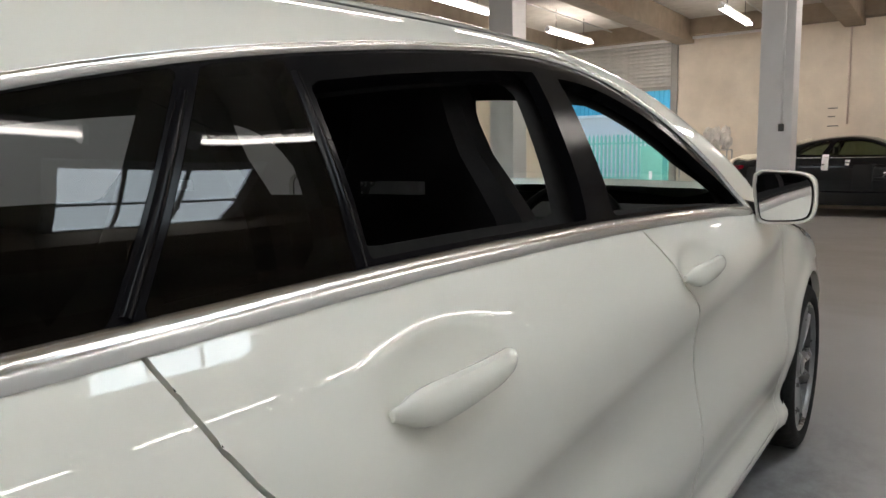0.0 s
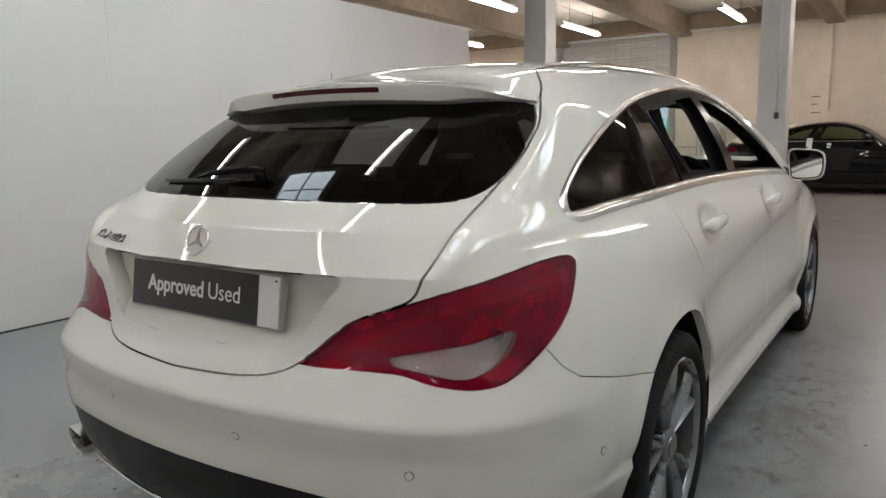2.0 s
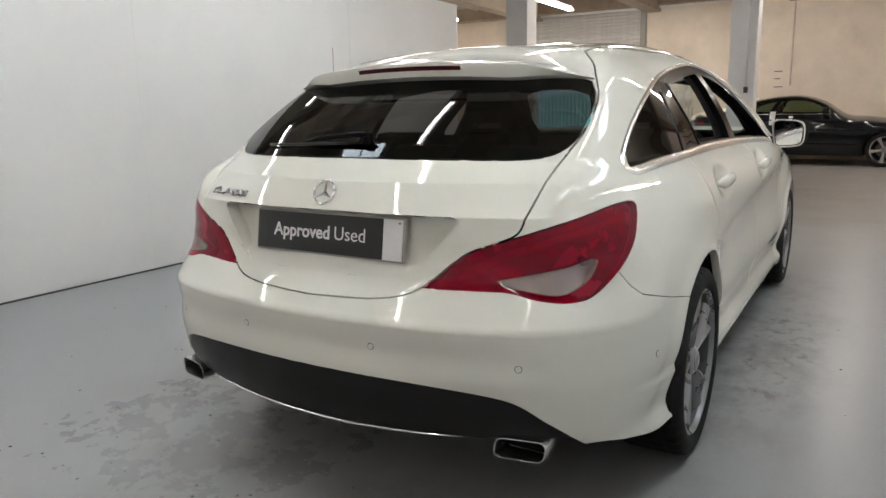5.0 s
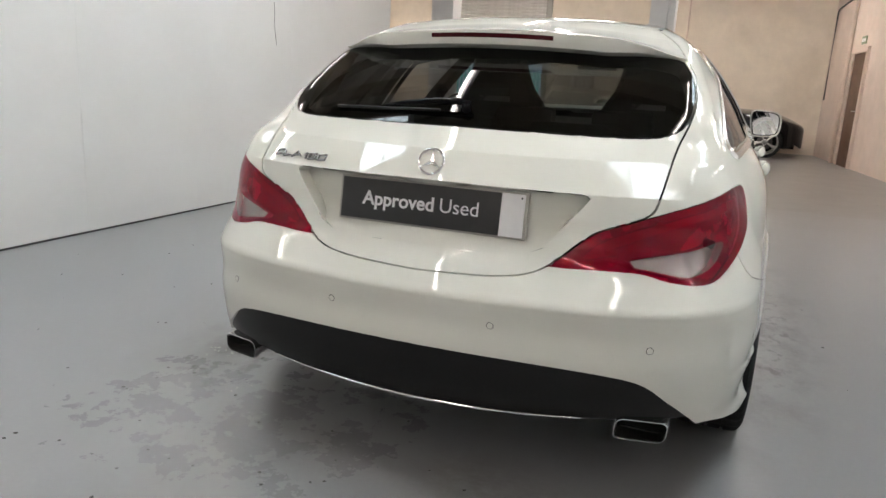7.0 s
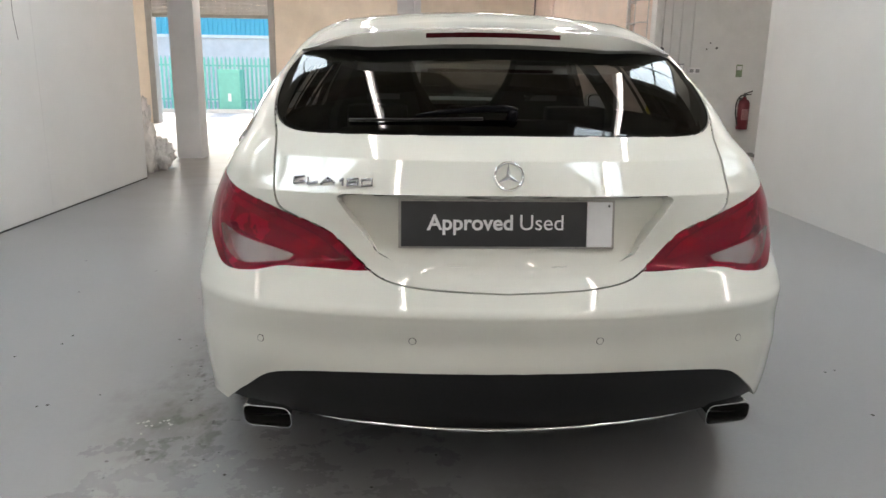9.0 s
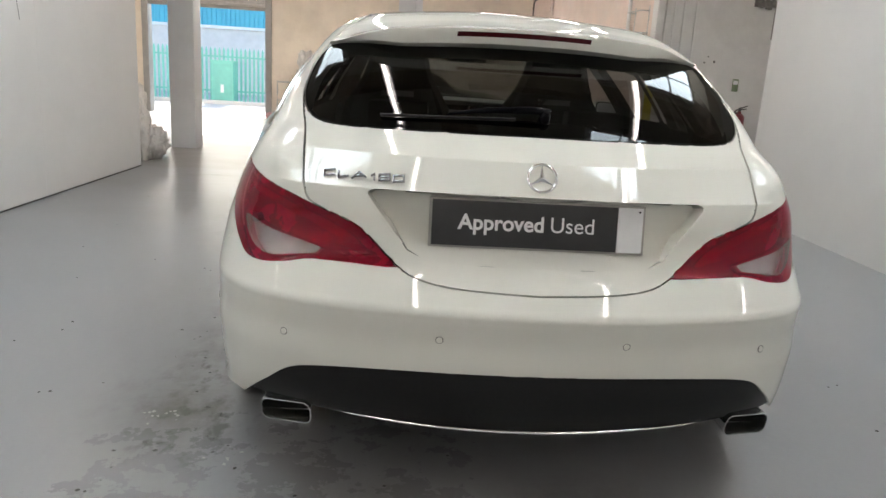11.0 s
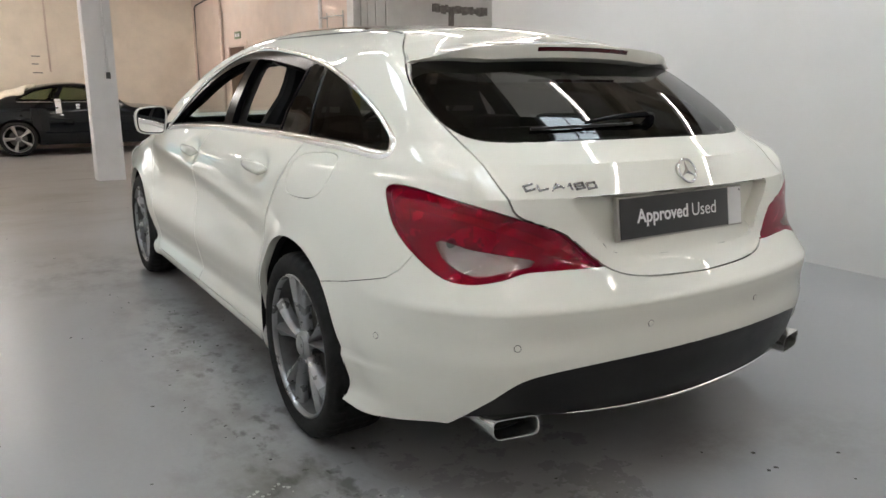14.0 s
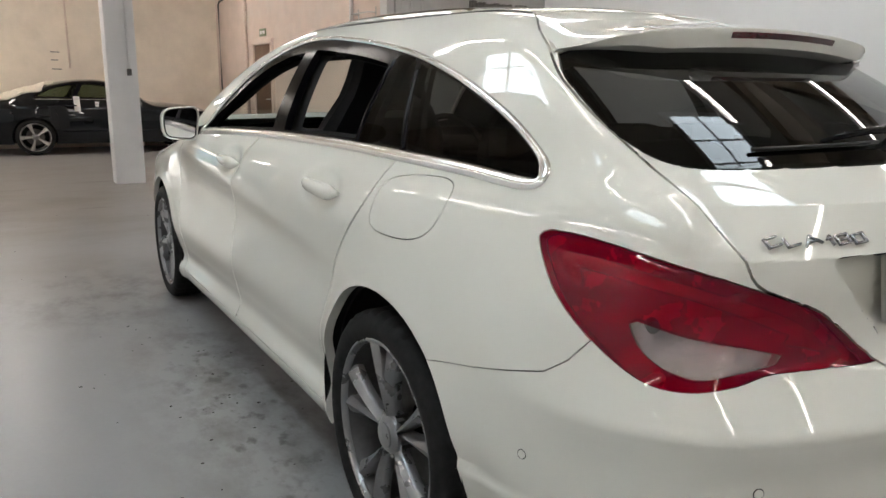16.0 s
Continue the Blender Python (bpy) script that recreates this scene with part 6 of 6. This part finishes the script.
# crack and joints in the left partition
bm = bmesh.new()
pts = [(3.20, 1.75), (3.205, 1.66), (3.20, 1.56), (3.22, 1.46), (3.235, 1.38)]
for (y0, z0), (y1, z1) in zip(pts, pts[1:]):
    w = 0.004
    vs = [bm.verts.new((-3.2225, y + d, z)) for y, z, d in ((y0, z0, -w), (y0, z0, w), (y1, z1, w), (y1, z1, -w))]
    bm.faces.new(vs)
tagged(part("wall_crack", bm, DARK_METAL, label="thin dark crack in the white partition"), kind="structure")
JOINT = surface("filled_board_joint", (0.715, 0.715, 0.71), 0.6, grain=(3, 0.05))
for y in (-3.85, -1.41, 1.03, 3.47):
    block("trim", (-3.2265, y - 0.004, 0.0), (-3.2243, y + 0.004, 2.419), JOINT, label="filled joint between white boards", kind="structure")
block("trim", (-3.2265, -6.6, 0.0), (-3.219, 5.60, 0.012), DARK_METAL, label="dark gap along the partition's foot", kind="structure")

# ---- clutter at the back wall ----
WRAP = surface("crumpled_clear_wrap", (0.72, 0.69, 0.66), 0.25, grain=(9, 0.15), bump=(22, 0.02))
PINKISH = surface("pink_cloth", (0.62, 0.36, 0.36), 0.8, grain=(12, 0.15))
trolley = thing("trolley", "steel tube trolley with shelves by the back wall", "trolley", pose(-2.53, 14.55, 0))
for x in (-0.25, 0.25):
    for y in (-0.2, 0.2):
        bm = bmesh.new()
        cyl_into(bm, (x, y, 0.04), (x, y, 1.15), 0.014, n=10)
        part("post", bm, STEEL, trolley)
        bm = bmesh.new()
        cyl_into(bm, (x - 0.012, y, 0.04), (x + 0.012, y, 0.04), 0.04, n=14)
        part("castor", bm, DARK_METAL, trolley)
for z in (0.22, 0.86, 1.14):
    block("shelf", (-0.26, -0.21, z), (0.26, 0.21, z + 0.02), STEEL, trolley, bevel=0.004)


def lump(name, label, category, place, size, material, seed, rough=0.25):
    bm = bmesh.new()
    bmesh.ops.create_icosphere(bm, subdivisions=4, radius=1.0)
    for v in bm.verts:
        n = noise.noise(v.co * 2.2 + Vector((seed, 0, 0))) + 0.6 * noise.noise(v.co * 5.5 + Vector((0, seed, 0))) + 0.3 * noise.noise(v.co * 13)
        v.co = Vector((v.co.x * size[0], v.co.y * size[1], max(-0.92, v.co.z) * size[2])) * (1 + rough * n)
        v.co.z = max(v.co.z, -0.92 * size[2])
    return tagged(part(name, bm, material, None), label, category), place


def set_lump(*args):
    ob, place = lump(*args)
    ob.matrix_world = place
    return ob


for k, x in enumerate((-2.70, -2.53, -2.36)):
    set_lump("wrapped_parcel", "pale plastic-wrapped parcel standing on the trolley", "parcel", pose(x, 14.55, 1.16 + 0.205), (0.095, 0.13, 0.22), WRAP, 3.0 + k, 0.42)
bin_ = thing("grey_bin", "grey plastic bin under the trolley shelf", "bin", pose(-2.50, 14.36, 0.24))
block("bin_body", (-0.15, -0.12, 0.0), (0.15, 0.12, 0.42), SOCKET, bin_, bevel=0.02)
block("bin_rim", (-0.165, -0.135, 0.42), (0.165, 0.135, 0.45), SOCKET, bin_, bevel=0.008)
rail = thing("tube_barrier", "bent steel tube barrier beside the door", "barrier", pose(-3.05, 14.62, 0))
bm = bmesh.new()
tube_into(bm, rounded([(-0.22, 0, 0.0), (-0.22, 0, 0.80), (-0.18, 0, 0.86), (0.16, 0, 0.86), (0.20, 0, 0.80), (0.20, 0, 0.0)], False, 4), 0.016, 10)
part("hoop", bm, STEEL, rail)
bm = bmesh.new()
tube_into(bm, [(-0.22, 0, 0.45), (0.20, 0, 0.45)], 0.012, 8)
part("cross_tube", bm, STEEL, rail)
crate = thing("dark_crate", "small dark crate on the floor by the door", "crate", pose(-3.12, 14.30, 0))
block("crate_body", (-0.16, -0.12, 0.0), (0.16, 0.12, 0.18), DARK_METAL, crate, bevel=0.012)
block("crate_lid", (-0.17, -0.13, 0.18), (0.17, 0.13, 0.20), BROWN, crate, bevel=0.005)
set_lump("cloth_heap", "pinkish cloth heap beside the door rail", "cloth", pose(-3.42, 14.55, 0.075), (0.11, 0.09, 0.08), PINKISH, 9.0)

# crumpled plastic at the end of the left partition
for k, (x, y, sx, sy, sz) in enumerate(((-3.42, 6.10, 0.12, 0.20, 0.42), (-3.33, 6.35, 0.13, 0.16, 0.20), (-3.50, 6.70, 0.18, 0.25, 0.16))):
    set_lump("plastic_sheeting", "crumpled pale plastic sheeting heaped on the floor", "plastic", pose(x, y, sz * 0.92), (sx, sy, sz), WRAP, 20.0 + k, 0.5)
for k, (x, y, s) in enumerate(((4.55, 7.9, 0.10), (4.72, 7.75, 0.07))):
    set_lump("rag", "small dirty rag on the floor by the wall", "rag", pose(x, y, s * 0.55), (s, s, s * 0.6), WRAP if k else DARK_METAL, 40.0 + k, 0.3)


# grit, chips and pale flecks scattered over the floor
rng = random.Random(11)
bm = bmesh.new()
spots = [(-2.32, 2.56), (-2.02, 1.24), (1.45, 0.14), (1.50, 0.16), (-1.52, -0.12), (-2.18, -0.08), (1.2, -0.9), (-0.9, -1.1)]
spots += [(rng.uniform(-2.9, 2.5), rng.uniform(-1.8, 7.0)) for _ in range(70)] + [(rng.gauss(-1.0, 0.22), rng.gauss(1.0, 0.7)) for _ in range(60)] + [(rng.gauss(-0.5, 0.7), rng.gauss(-0.9, 0.2)) for _ in range(40)]
for x, y in spots:
    r = rng.uniform(0.003, 0.009)
    a0 = rng.uniform(0, 6)
    base = [bm.verts.new((x + r * rng.uniform(0.5, 1.2) * math.cos(a0 + k * math.tau / 6), y + r * rng.uniform(0.5, 1.2) * math.sin(a0 + k * math.tau / 6), 0.0005)) for k in range(6)]
    tip = bm.verts.new((x, y, r * rng.uniform(0.25, 0.6)))
    for k in range(6):
        bm.faces.new((base[k], base[(k + 1) % 6], tip))
tagged(part("floor_grit", bm, surface("dark_grit", (0.05, 0.047, 0.043), 0.8, grain=(90, 0.3)), label="dark grit scattered over the grey floor", flat=True), category="grit", kind="stuff")
bm = bmesh.new()
for k in range(22):
    x, y = (rng.gauss(-1.10, 0.045), rng.gauss(-0.27, 0.03)) if k < 15 else (rng.gauss(-0.82, 0.04), rng.gauss(-0.51, 0.03))
    r = rng.uniform(0.002, 0.008)
    base = [bm.verts.new((x + r * rng.uniform(0.4, 1.3) * math.cos(j * math.tau / 6), y + r * rng.uniform(0.4, 1.3) * math.sin(j * math.tau / 6), 0.0006)) for j in range(6)]
    tip = bm.verts.new((x, y, r * 0.3))
    for j in range(6):
        bm.faces.new((base[j], base[(j + 1) % 6], tip))
tagged(part("floor_flecks", bm, surface("pale_flecks", (0.5, 0.5, 0.46), 0.3, grain=(60, 0.2)), label="pale wet flecks on the floor behind the car", flat=True), category="flecks", kind="stuff")
